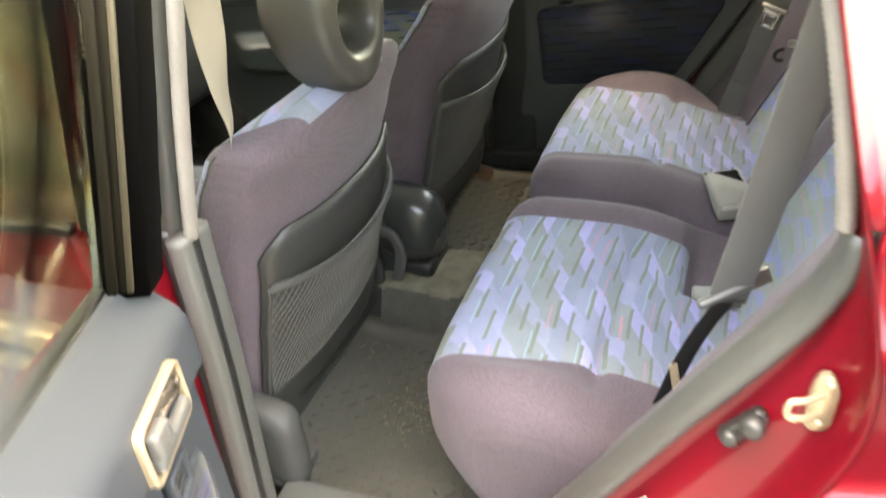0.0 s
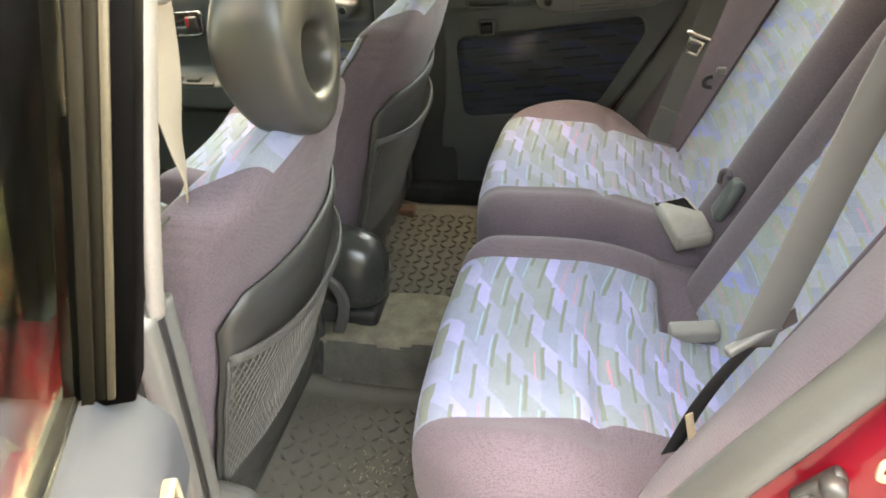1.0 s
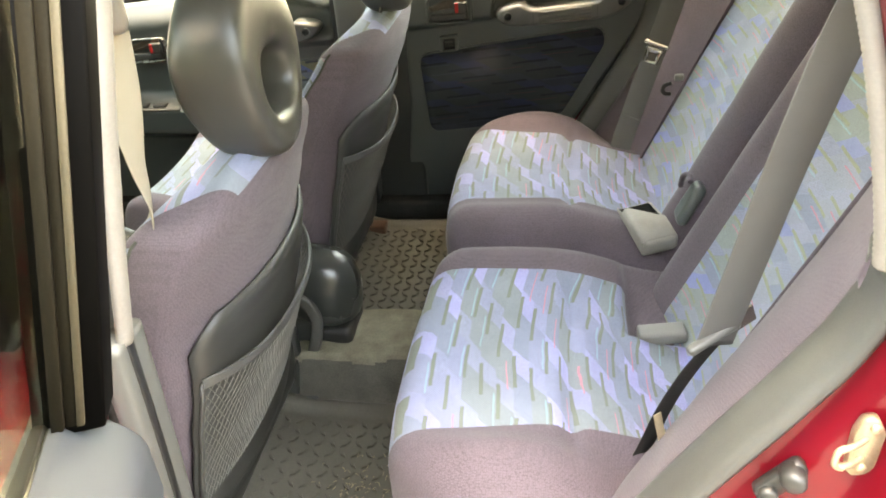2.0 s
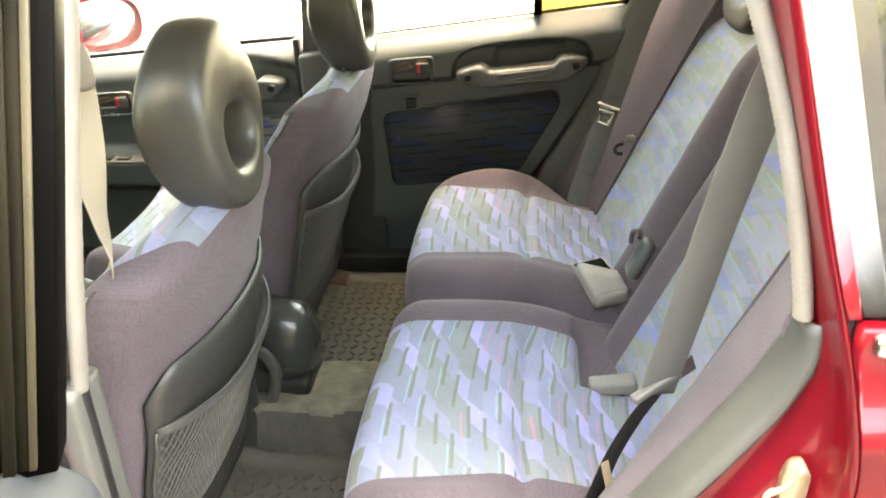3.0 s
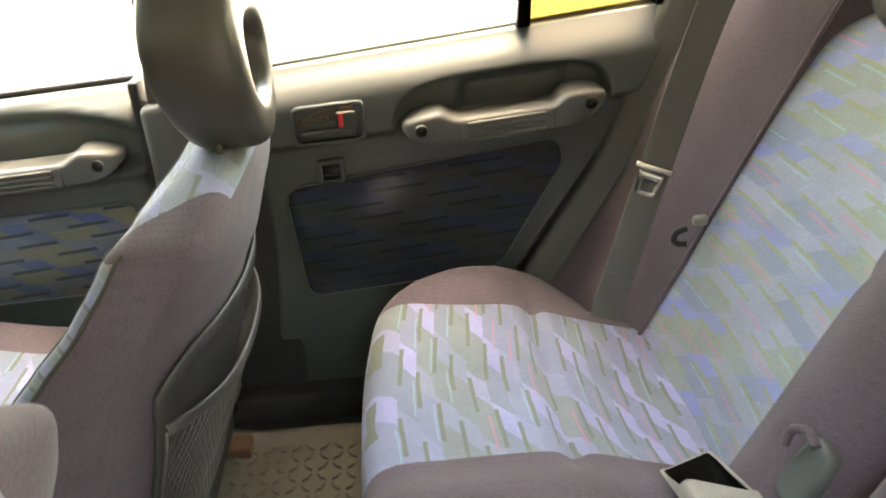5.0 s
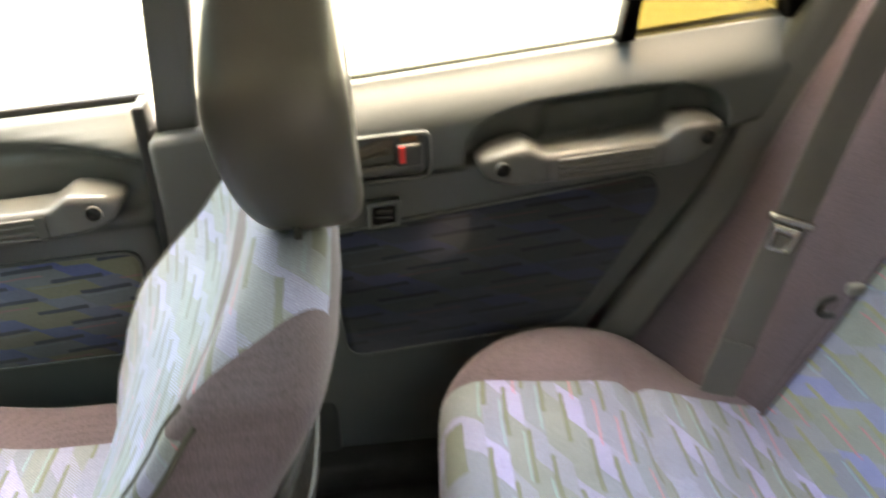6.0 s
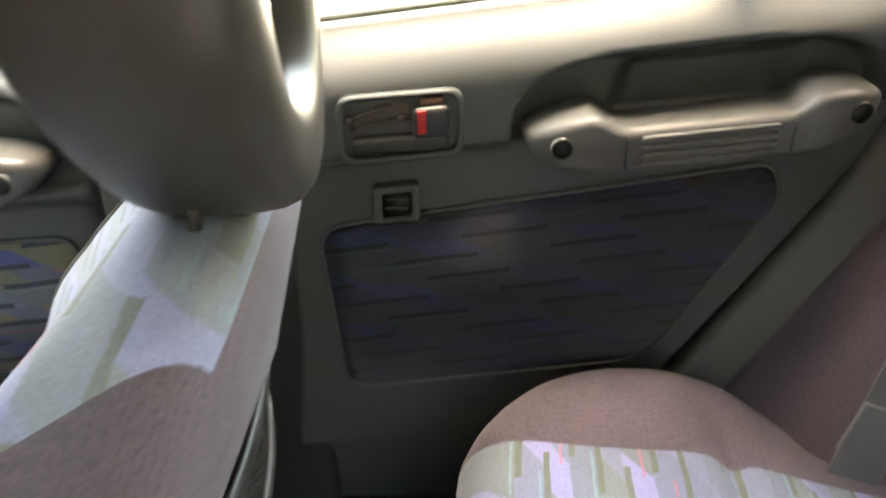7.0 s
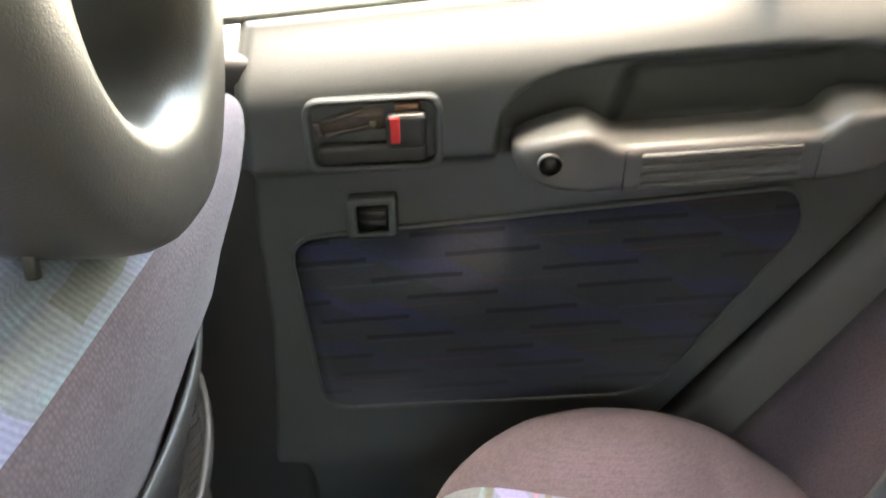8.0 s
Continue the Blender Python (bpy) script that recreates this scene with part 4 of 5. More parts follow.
ext = bmesh.ops.extrude_edge_only(bm, edges=[e for e in bm.edges if e.is_boundary])
for v in ext["geom"]:
    if isinstance(v, bmesh.types.BMVert):
        v.co.y = 0.79
fcard = part("door_card", bm, M_PLASTIC, ffd, "moulded grey-green door lining")
FP = round_poly([(-1.165, 0.70), (-0.865, 0.715), (-0.852, 0.885), (-1.12, 0.872)], 0.025, 5)
# lit copy: windscreen light is put into these brighter colours
M_FRONTCLOTH_LIT = patterned("lit_blue_yellow_door_cloth", (1, 0, 0.1), (-0.1, 0, 1), 0.135, 0.0245, [(0.16, 0.18, 0.20), (0.20, 0.20, 0.15), (0.17, 0.19, 0.25)], (0.10, 0.13, 0.29), (0.18, 0.20, 0.28), (0.07, 0.08, 0.10), (0.34, 0.16, 0.18), (0.2, 0.26, 0.3), share=0.6)
part("panel_lip", ring(grow(FP, 0.0045), FP, lambda a, b, k: (a, 0.7165 + k, b), 0.012, 0.0015), M_PLASTIC, fcard)
part("cloth_panel", slab(FP, lambda a, b, k: (a, 0.7185 + k, b), 0.008), M_FRONTCLOTH_LIT, fcard, "blue and yellow patterned cloth panel, coloured as lit")
latch_handle(ffd, 1, -1.42, -1.297, 0.892, 0.962, 0.05, M_CHROME, y=0.705, lever_mat=M_VINYL)
pull_handle(ffd, 1, -1.19, 0.95, 0.06, 0.345, flip=True)
for k, x in enumerate((-1.41, -1.355)):
    part("window_switch", rbox((x, 0.645, 0.779), (x + 0.038, 0.672, 0.789), 0.003, 0.02), M_DARKPLASTIC, ffd, "black window switch")
part("switch_plate", rbox((-1.46, 0.635, 0.772), (-1.27, 0.69, 0.781), 0.004, 0.04), M_VINYL, ffd)
part("sill_seal", sweep([(x, 0.778, fsill(x) + 0.004) for x in (-1.85, -1.3, -0.81)], rect(0.014, 0.012, 0.004, 2), (0, 0, 1)), M_RUBBER, ffd)
g = part("window_pane", slab([(-1.72, fsill(-1.72)), (-0.80, fsill(-0.8)), (-0.74, 1.54), (-1.2, 1.54)], lambda a, b, k: (a, 0.79 - 0.16 * max(0, b - 1.12) + k, b), 0.004), M_GLASS, ffd)
g.visible_shadow = False
part("corner_cover", slab([(-1.80, 1.02), (-1.60, 1.035), (-1.62, 1.22)], lambda a, b, k: (a, 0.765 + k, b), 0.03, 0.004), M_BLACK, ffd, "black mirror corner cover")

mirror = thing("side_mirror", (-1.55, 0.85, 1.05), "dark red outside mirror beside the far front window", "mirror")
mc, ma, mn = Vector((-1.462, 0.935, 1.108)), Vector((0.80, 0.60, 0.0)), Vector((0.60, -0.80, 0.0))
oval = [(0.112 * math.copysign(abs(math.cos(a)) ** 0.75, math.cos(a)), 0.080 * math.copysign(abs(math.sin(a)) ** 0.75, math.sin(a))) for a in [2 * math.pi * k / 40 for k in range(40)]]
at_mirror = lambda a, b, d: mc + ma * a + Vector((0, 0, b)) + mn * d
bm = bmesh.new()
rows = []
for d, k in ((0.006, 0.93), (0.012, 0.97), (0.006, 1.02), (-0.02, 1.05), (-0.06, 0.95), (-0.085, 0.70), (-0.095, 0.3)):
    rows.append([bm.verts.new(at_mirror(p[0] * k, p[1] * k, d)) for p in oval])
for r0, r1 in zip(rows, rows[1:]):
    for k in range(40):
        bm.faces.new((r0[k], r0[(k + 1) % 40], r1[(k + 1) % 40], r1[k]))
bm.faces.new(rows[-1])
part("housing", bm, M_RED, mirror)
part("mirror_glass", slab([(p[0] * 0.95, p[1] * 0.95) for p in oval], at_mirror, 0.0105), M_MIRROR, mirror, "bright mirror glass")
part("stalk", rbox((-1.64, 0.78, 1.02), (-1.53, 0.93, 1.075), 0.022, 0.04), M_RED, mirror)

# ---- near front door, seen from outside ----
nfd = thing("front_door", (-1.2, -0.80, 0.42), "shut near front car door, dark red with tinted window", "car door", "front doors of the car")
part("door_shell", slab([(-1.86, 0.42), (-0.735, 0.42), (-0.735, 1.098), (-1.86, 1.03)], lambda a, b, k: (a, -0.835 + 0.05 * max(0, 0.8 - b) ** 2 + k, b), 0.10, 0.01), M_RED, nfd, "glossy dark red door skin")
part("window_frame", slab([(-0.732, 1.10), (-0.707, 1.10), (-0.655, 1.55), (-0.685, 1.55)], lambda a, b, k: (a, -0.825 + 0.16 * max(0, b - 1.12) + k, b), 0.05, 0.005), M_BLACK, nfd)
part("sill_seal", sweep([(-1.8, -0.83, 1.045), (-0.735, -0.83, 1.106)], rect(0.016, 0.014, 0.004, 2), (0, 0, 1)), M_RUBBER, nfd)
part("window_pane", slab([(-1.72, 1.045), (-0.73, 1.10), (-0.685, 1.54), (-1.2, 1.54)], lambda a, b, k: (a, -0.81 + 0.16 * max(0, b - 1.12) + k, b), 0.004), M_FRONTGLASS, nfd, "olive-tinted front window")
o = round_poly([(-0.973, 0.882), (-0.803, 0.886), (-0.783, 0.925), (-0.803, 0.955), (-0.973, 0.966)], 0.02, 5)
i = round_poly([(-0.960, 0.898), (-0.848, 0.902), (-0.838, 0.914), (-0.848, 0.926), (-0.960, 0.932)], 0.008, 5)
hb = part("outer_handle", ring(o, i, lambda a, b, k: (a, -0.862 + k, b), 0.03, 0.005), M_TAN, nfd, "tan dusty outside door handle")
part("handle_recess", slab(i, lambda a, b, k: (a, -0.842 + k, b), 0.006), M_DARKPLASTIC, hb)
part("key_lock", rbox((-0.824, -0.866, 0.905), (-0.806, -0.858, 0.922), 0.004, 0.01), M_DARKPLASTIC, hb)

# ---- rear bench: two cushions, two backrests ----


def rear_cushion(side, label):
    """One half of the split rear bench, y from the split to the outside; side -1 is the near half."""
    o = thing("rear_bench", (-0.1, side * 0.31, 0.42), label, "car seat", "halves of the rear bench")
    y0, y1 = 0.003, 0.655

    def shape(p):
        a = p.y
        x, z = p.x, p.z
        top = sstep(0.55, 0.70, z)
        # dip under the sitter, raised rolls at split and outside, crease across
        dip = -0.016 * math.exp(-((a - 0.33) / 0.16) ** 2) * top
        roll = 0.016 * math.exp(-((a - 0.09) / 0.05) ** 2) * top * sstep(0.05, -0.10, x)
        side_roll = 0.026 * sstep(0.52, 0.59, a) * top * math.exp(-((x + 0.29) / 0.13) ** 2) - 0.05 * sstep(0.5, 0.6, a) * top * sstep(-0.18, -0.02, x)
        back = -0.048 * sstep(-0.24, 0.0, x) * top
        crease = -0.014 * math.exp(-((x + 0.185) / 0.013) ** 2) * top * sstep(0.62, 0.52, a) * sstep(0.12, 0.18, a)
        z += dip + roll + side_roll + back + crease
        if side < 0:
            # buckle well at the back, and the cloth puckered round it
            z -= 0.030 * sstep(-0.100, -0.078, x) * sstep(0.258, 0.236, a) * sstep(0.02, 0.09, a) * top
            near_well = math.exp(-(((x + 0.11) / 0.05) ** 2 + ((a - 0.25) / 0.05) ** 2))
            z += 0.006 * near_well * math.sin(110 * (x - 0.55 * a)) * top
        # bowed front, tucked under
        if x < -0.25:
            k = sstep(-0.25, -0.46, x)
            x += k * (0.035 * ((a - 0.33) / 0.33) ** 2 + 0.10 * sstep(0.62, 0.42, p.z))
            x += 0.045 * sstep(0.54, 0.655, a) * k
        z += 0.004 * noise.noise((x * 9, a * 9, side))
        return Vector((x, side * a, z))

    lo, hi = (-0.465, y0, 0.425), (0.10, y1, 0.748)
    bm = rbox(lo, hi, 0.075, 0.0125, shape, 2.3)
    ym = 0.128 if side < 0 else 0.172
    cut(bm, (0, side * ym, 0), (0, 1, 0))
    cut(bm, (0, side * 0.490, 0), (0.12, side, 0))
    cut(bm, (0, 0, 0.40), (0.35, 0, 1))
    pred = lambda c: ym < side * c.y and 0.490 > side * c.y + 0.12 * c.x and c.z > 0.40 - 0.35 * c.x
    if side < 0:
        cut(bm, (0, -0.246, 0), (0, 1, 0))
        cut(bm, (-0.088, 0, 0), (1, 0, 0))
    pan = take(bm, lambda c: pred(c) and not (side < 0 and c.x > -0.088 and c.y > -0.246))
    c = part("cushion", bm, M_PURPLE, o, "mauve-grey velour cushion")
    part("cushion_panel", pan, M_SEAT, c, "blue lavender patterned seat cloth")
    return o


near_cushion = rear_cushion(-1, "near half of the rear bench, mauve velour with lavender pattern")
far_cushion = rear_cushion(1, "far half of the rear bench, mauve velour with lavender pattern")


def rear_back(side, o):

    def shape(p):
        a, z, t = p.y, p.z, p.x
        lean = 0.46 * (z - 0.70)
        f = sstep(0.06, 0.0, t)
        t -= f * (0.024 * math.exp(-((a - 0.09) / 0.05) ** 2) + 0.035 * sstep(0.44, 0.56, a) - 0.014 * math.exp(-((a - 0.31) / 0.13) ** 2))
        t += f * 0.006 * math.exp(-((z - 0.98) / 0.012) ** 2) * sstep(0.50, 0.42, a) * sstep(0.10, 0.16, a)
        z2 = z - 0.03 * sstep(0.40, 0.0, a) * 0.0 - 0.05 * sstep(0.35, 0.6, a) * sstep(1.0, 1.25, z)
        return Vector((t + lean + 0.003 * noise.noise((a * 8, z * 8, side)), side * a, z2))

    bm = rbox((0.0, 0.003, 0.62), (0.13, 0.60, 1.215), 0.06, 0.022, shape, 2.2)
    cut(bm, (0, side * 0.145, 0), (0, 1, 0))
    ye = 0.475 if side > 0 else 0.434
    cut(bm, (0, side * ye, 0), (0, 1, 0))
    pan = take(bm, lambda c: 0.145 < side * c.y < ye and c.x - 0.46 * (c.z - 0.70) < 0.075)
    b = part("backrest", bm, M_PURPLE, o, "mauve-grey velour backrest")
    part("backrest_panel", pan, M_BACK, b, "blue lavender patterned back cloth")


rear_back(-1, near_cushion)
rear_back(1, far_cushion)


def side_bolster(side, label):
    """The fixed velour wing between backrest and door."""
    o = thing("seat_side_bolster", (0.05, side * 0.62, 0.62), label, "seat bolster", "velour wings beside the rear backrests")
    bm = bmesh.new()
    y0 = 0.475 if side > 0 else 0.428
    Z = [0.60 + 0.0233 * i for i in range(31)]
    Y = [i / 14 for i in range(15)]
    V = {}
    for i, z in enumerate(Z):
        out = straight_table(z, [(0.60, -0.158), (0.90, 0.014), (1.035, 0.060), (1.2, 0.135), (1.32, 0.21)])
        if side < 0:
            out = lerp_table(z, [(0.55, -0.285), (0.60, -0.252), (0.70, -0.184), (0.812, -0.110), (0.946, -0.020), (1.03, 0.033), (1.09, 0.057), (1.16, 0.066), (1.32, 0.06)])
        inn = 0.46 * (z - 0.70) - 0.005
        for j, t in enumerate(Y):
            y = y0 + t * (0.697 - y0 if side > 0 else 0.716 - y0)
            x = inn + (out - inn) * (t ** (1.3 if side > 0 else 1.0)) - 0.018 * math.sin(math.pi * t)
            V[i, j] = bm.verts.new((x, side * y, z + 0.01 * math.sin(math.pi * t)))
    for i in range(len(Z) - 1):
        for j in range(len(Y) - 1):
            bm.faces.new((V[i, j], V[i + 1, j], V[i + 1, j + 1], V[i, j + 1]))
    ext = bmesh.ops.extrude_edge_only(bm, edges=[e for e in bm.edges if e.is_boundary])
    for v in ext["geom"]:
        if isinstance(v, bmesh.types.BMVert):
            v.co.x += 0.14
    part("velour_cover", bm, M_PURPLE, o)
    path = [(0.46 * (z - 0.70) - 0.009, side * (y0 + 0.002), z) for z in Z[3:]]
    part("piping", sweep(path, circle(0.0035, 8), (0, 1, 0)), M_PURPLE, o)
    return o


side_bolster(1, "mauve-grey velour side wing beside the far rear door")
side_bolster(-1, "mauve-grey velour side wing beside the open door")

# far quarter trim: diagonal moulded strip between the wing and the door
quarter = thing("quarter_trim", (-0.05, 0.72, 0.60), "diagonal grey-green plastic trim beside the rear seat", "trim", kind="structure")
rows = []
for k, (dx, y) in enumerate(((-0.040, 0.745), (-0.038, 0.718), (-0.033, 0.709), (-0.008, 0.703), (0.012, 0.697), (0.019, 0.690), (0.023, 0.66))):
    r = []
    for z in [0.55 + 0.03 * i for i in range(24)]:
        e = straight_table(z, [(0.55, -0.197), (0.90, 0.006), (1.035, 0.055), (1.2, 0.125), (1.3, 0.18)])
        r.append(Vector((e + dx, y, z - 0.35 * dx)))
    rows.append(r)
part("moulding", thick(strip(rows), 0.004), M_TRIM, quarter)

# upper quarter ledge behind the far door
ledge = thing("quarter_ledge", (0.6, 0.72, 1.0), "grey plastic side lining of the load area", "trim", kind="structure")
part("lining", rbox((0.14, 0.70, 0.74), (1.22, 0.79, 1.185), 0.02, 0.08), M_PLASTIC, ledge)
ledge2 = thing("quarter_ledge", (0.6, -0.72, 1.0), "grey plastic side lining of the load area", "trim", kind="structure")
part("lining", rbox((0.16, -0.79, 0.74), (1.22, -0.70, 1.185), 0.02, 0.08), M_PLASTIC, ledge2)


def donut(o, c, w, h, t, hole, hole_dz, lean, mat, name="cushion", taper=0.0, square=0.62, belly=0.0, power=2.9, crown=0.0):
    """A padded head restraint with an opening through it."""
    bm = bmesh.new()
    N, K = 56, 22
    V = []
    for i in range(N):
        a = 2 * math.pi * i / N
        ca, sa = math.cos(a), math.sin(a)

        def sup(rx, rz, e):
            k = (abs(ca / rx) ** e + abs(sa / rz) ** e) ** (-1 / e)
            return k

        ro = sup(w / 2, h / 2, power)
        oy, oz = ro * ca, ro * sa
        ri = sup(hole[0] / 2, hole[1] / 2, 2.4)
        iy, iz = ri * ca, ri * sa + hole_dz
        row = []
        for k in range(K):
            f = 2 * math.pi * k / K
            cf, sf = math.cos(f), math.sin(f)
            cc = math.copysign(abs(cf) ** square, cf)
            ss = math.copysign(abs(sf) ** square, sf)
            m = 0.5 + 0.5 * cc
            y, z = iy + (oy - iy) * m, iz + (oz - iz) * m
            tt = t * (1.0 - 0.22 * max(0, z / h) - 0.10 * abs(y / w))
            x = ss * tt / 2
            if x < 0:
                x *= 1 - belly * (z / h) ** 2
            y *= (1 - taper * sstep(0.1, -0.5, z / h)) * (1 - crown * sstep(0.05, 0.5, z / h))
            row.append(bm.verts.new((c[0] + x + lean * z, c[1] + y, c[2] + z)))
        V.append(row)
    for i in range(N):
        for k in range(K):
            bm.faces.new((V[i][k], V[(i + 1) % N][k], V[(i + 1) % N][(k + 1) % K], V[i][(k + 1) % K]))
    return part(name, bm, mat, o)


def rear_headrest(y):
    o = thing("rear_headrest", (0.30, y, 1.25), "black vinyl rear head restraint", "headrest", "rear head restraints")
    donut(o, (0.285, y, 1.280), 0.27, 0.19, 0.10, (0.13, 0.06), 0.0, 0.2, M_REARREST)
    for dy in (-0.06, 0.06):
        part("post", sweep([(0.285, y + dy, 1.15), (0.290, y + dy, 1.24)], circle(0.006, 8), (1, 0, 0)), M_CHROME, o)
    return o


rear_headrest(0.31)
rear_headrest(-0.31)

# ---- front seats ----
M_NET = surface("grey_stretch_net", (0.13, 0.127, 0.115), 0.8, 0.15, 12, 500, 0.2)
M_BACKPANEL = surface("dark_grey_back_vinyl", (0.036, 0.036, 0.033), 0.45, 0.15, 8, 800, 0.25)
M_SEAM = surface("dark_olive_thread", (0.06, 0.06, 0.05), 0.9, 0.2, 20, 600, 0.3)
XR = [(0.45, -0.735), (0.64, -0.695), (0.74, -0.665), (0.82, -0.638), (0.88, -0.620), (0.94, -0.594), (1.0, -0.568), (1.05, -0.556), (1.10, -0.553), (1.2, -0.55)]
DROP = [(0.5, 0.03), (0.64, 0.035), (0.82, 0.055), (0.92, 0.070), (1.0, 0.050), (1.06, 0.022), (1.1, 0.010)]
HALF = [(0.48, 0.235), (0.60, 0.245), (0.80, 0.256), (0.94, 0.260), (1.02, 0.258), (1.08, 0.250), (1.12, 0.225)]


def front_seat(y, dx0, dx1, hx, hz, label, full=0.0):
    o = thing("bucket_seat", (-0.95 + dx0, y, 0.40), label, "car seat", "front seats")

    dx = lambda z: dx0 + dx1 * sstep(0.85, 1.05, z)

    def back_at(px, a, z, shrink=0.0):
        # px: 0 rear face to 1 front face, a: -1 to 1 across, z: height
        half = lerp_table(z, HALF) * (1 - 0.10 * shrink)
        xr = lerp_table(z, XR) + dx(z)
        th = 0.150 - 0.065 * sstep(0.8, 1.12, z) + full * sstep(1.09, 0.90, z) * sstep(0.45, 0.68, z)
        bow = lerp_table(z, DROP) * abs(a) ** 2.2 * (1 - px)
        wing = 0.055 * abs(a) ** 3 * sstep(1.12, 0.9, z) + 0.012 * sstep(1.0, 1.06, z) + 0.030 * abs(a) ** 3 * sstep(0.93, 1.03, z)
        px = 0.5 + (px - 0.5) * (1 - 0.75 * shrink)
        x = xr - bow - px * th - wing * px
        return Vector((x, y + a * half, z))

    U = 72
    ring_pts = []
    for i in range(U):
        f = 2 * math.pi * i / U
        cx, cy = math.cos(f), math.sin(f)
        ring_pts.append((0.5 - 0.5 * math.copysign(abs(cx) ** 0.30, cx), math.copysign(abs(cy) ** 0.34, cy)))
    zb = lambda a: 1.045 + 0.026 * abs(a) ** 1.5
    zt = lambda a: 1.108 - 0.022 * abs(a) ** 4 + 0.004 * a * a
    bm = bmesh.new()
    rows, NB_, NT = [], 34, 8
    for k in range(NB_ + 1):
        rows.append([bm.verts.new(back_at(px, a, 0.50 + (zb(a) - 0.50) * k / NB_)) for px, a in ring_pts])
    for k in range(1, NT + 1):
        w = k / NT
        rows.append([bm.verts.new(back_at(px, a, zb(a) + (zt(a) - zb(a)) * math.sin(w * math.pi / 2), w ** 1.8)) for px, a in ring_pts])
    for r0, r1 in zip(rows, rows[1:]):
        for i in range(U):
            fc = bm.faces.new((r0[i], r0[(i + 1) % U], r1[(i + 1) % U], r1[i]))
            if r0[0].co.z < 1.05 and 0.5 * (ring_pts[i][0] + ring_pts[(i + 1) % U][0]) > 0.70:
                fc.material_index = 1
    bm.faces.new(rows[-1])
    bm.faces.new(rows[0])
    seams = []
    for i in range(U):
        a, c = ring_pts[i][0], ring_pts[(i + 1) % U][0]
        for at in (0.70, 0.93):
            if (a - at) * (c - at) <= 0:
                seams.append([r[i].co.copy() for r in rows[6:NB_ + 4]])
    # velour corners reach over the shoulders, patterned cloth lies between them
    top = dx(1.08)
    sides = [(Vector((-0.545 + top, y + sg * 0.115, 1.08)), Vector((0.11, sg * 0.12, 0.0))) for sg in (-1, 1)]
    for co, no in sides:
        cut(bm, co, no)
    cut(bm, (0, 0, 1.086), (0, 0, 1))
    between = lambda c: c.z > 1.086 and all((c - co).dot(no) < 0 for co, no in sides)
    chosen = [f for f in bm.faces if f.material_index == 1 or between(f.calc_center_median())]
    pan = bmesh.new()
    made = {}
    for fc in chosen:
        for v in fc.verts:
            if v not in made:
                made[v] = pan.verts.new(v.co)
        pan.faces.new([made[v] for v in fc.verts])
    bmesh.ops.delete(bm, geom=chosen, context='FACES')
    b = part("backrest", bm, M_PURPLE, o, "mauve-grey velour back cover")
    part("backrest_front", pan, M_SHOULDER, b, "lavender blue patterned cloth front")

    for line in seams:
        mid = Vector((-0.66 + dx0, y, 0.8))
        out = [q + Vector((q.x - mid.x, q.y - mid.y, 0)).normalized() * 0.0008 for q in line]
        part("seam", sweep(out, circle(0.0022, 6), (1, 0.3, 0)), M_SEAM, b, "dark stitched seam")

    def rear(yy, z, off):
        a = (yy - y) / lerp_table(z, HALF)
        return Vector((lerp_table(z, XR) + dx(z) - lerp_table(z, DROP) * abs(a) ** 2.2 + off, yy, z))

    # vinyl back panel
    bm = bmesh.new()
    N = 20
    V = {}
    for i in range(N + 1):
        for j in range(N + 1):
            z = 0.53 + (0.938 - 0.53) * j / N
            hw = 0.234 - 0.040 * sstep(0.90, 0.938, z)
            yy = y + hw * (2 * i / N - 1)
            e = min(i, N - i, N - j) / N
            V[i, j] = bm.verts.new(rear(yy, z, 0.002 + 0.007 * sstep(0, 0.06, e)))
    for i in range(N):
        for j in range(N):
            bm.faces.new((V[i, j], V[i + 1, j], V[i + 1, j + 1], V[i, j + 1]))
    part("back_panel", thick(bm, 0.004), M_BACKPANEL, o, "dark grey vinyl back panel")

    # net pocket, held by a bound upper edge that sags and bulges
    def pocket(u, v):
        # u across -1..1, v down 0..1
        yy = y + 0.228 * u
        zt = 0.845 - 0.018 * (1 - u * u)
        z = zt + (0.60 - zt) * v
        bulge = 0.012 + 0.022 * (1 - u ** 4) * (1 - v) ** 0.7
        return rear(yy, z, bulge)

    strands = bmesh.new()

    def strand(fn, n, w):
        pts = [fn(k / n) for k in range(n + 1)]
        prev = None
        for k, q in enumerate(pts):
            t = (pts[min(k + 1, n)] - pts[max(k - 1, 0)]).normalized()
            s = t.cross(Vector((1, 0, 0))).normalized() * w
            d = Vector((0.0009, 0, 0))
            cur = [strands.verts.new(q + s), strands.verts.new(q + d * 1.6), strands.verts.new(q - s)]
            if prev:
                strands.faces.new((prev[0], prev[1], cur[1], cur[0]))
                strands.faces.new((prev[1], prev[2], cur[2], cur[1]))
            prev = cur

    NS = 42
    for k in range(-NS // 2, NS + NS // 2):
        for sgn in (1, -1):
            def line(t, k=k, sgn=sgn):
                u = -1 + 2 * k / NS + sgn * (t - 0.5) * 0.55
                return pocket(max(-1, min(1, u)), t)
            u0, u1 = -1 + 2 * k / NS - 0.28, -1 + 2 * k / NS + 0.28
            if u1 > -0.98 and u0 < 0.98:
                strand(line, 14, 0.0010)
    part("pocket_net", strands, M_NET, o, "dark grey stretch net")
    path = [pocket(-1 + 2 * k / 24, 0) + Vector((0.001, 0, 0)) for k in range(25)]
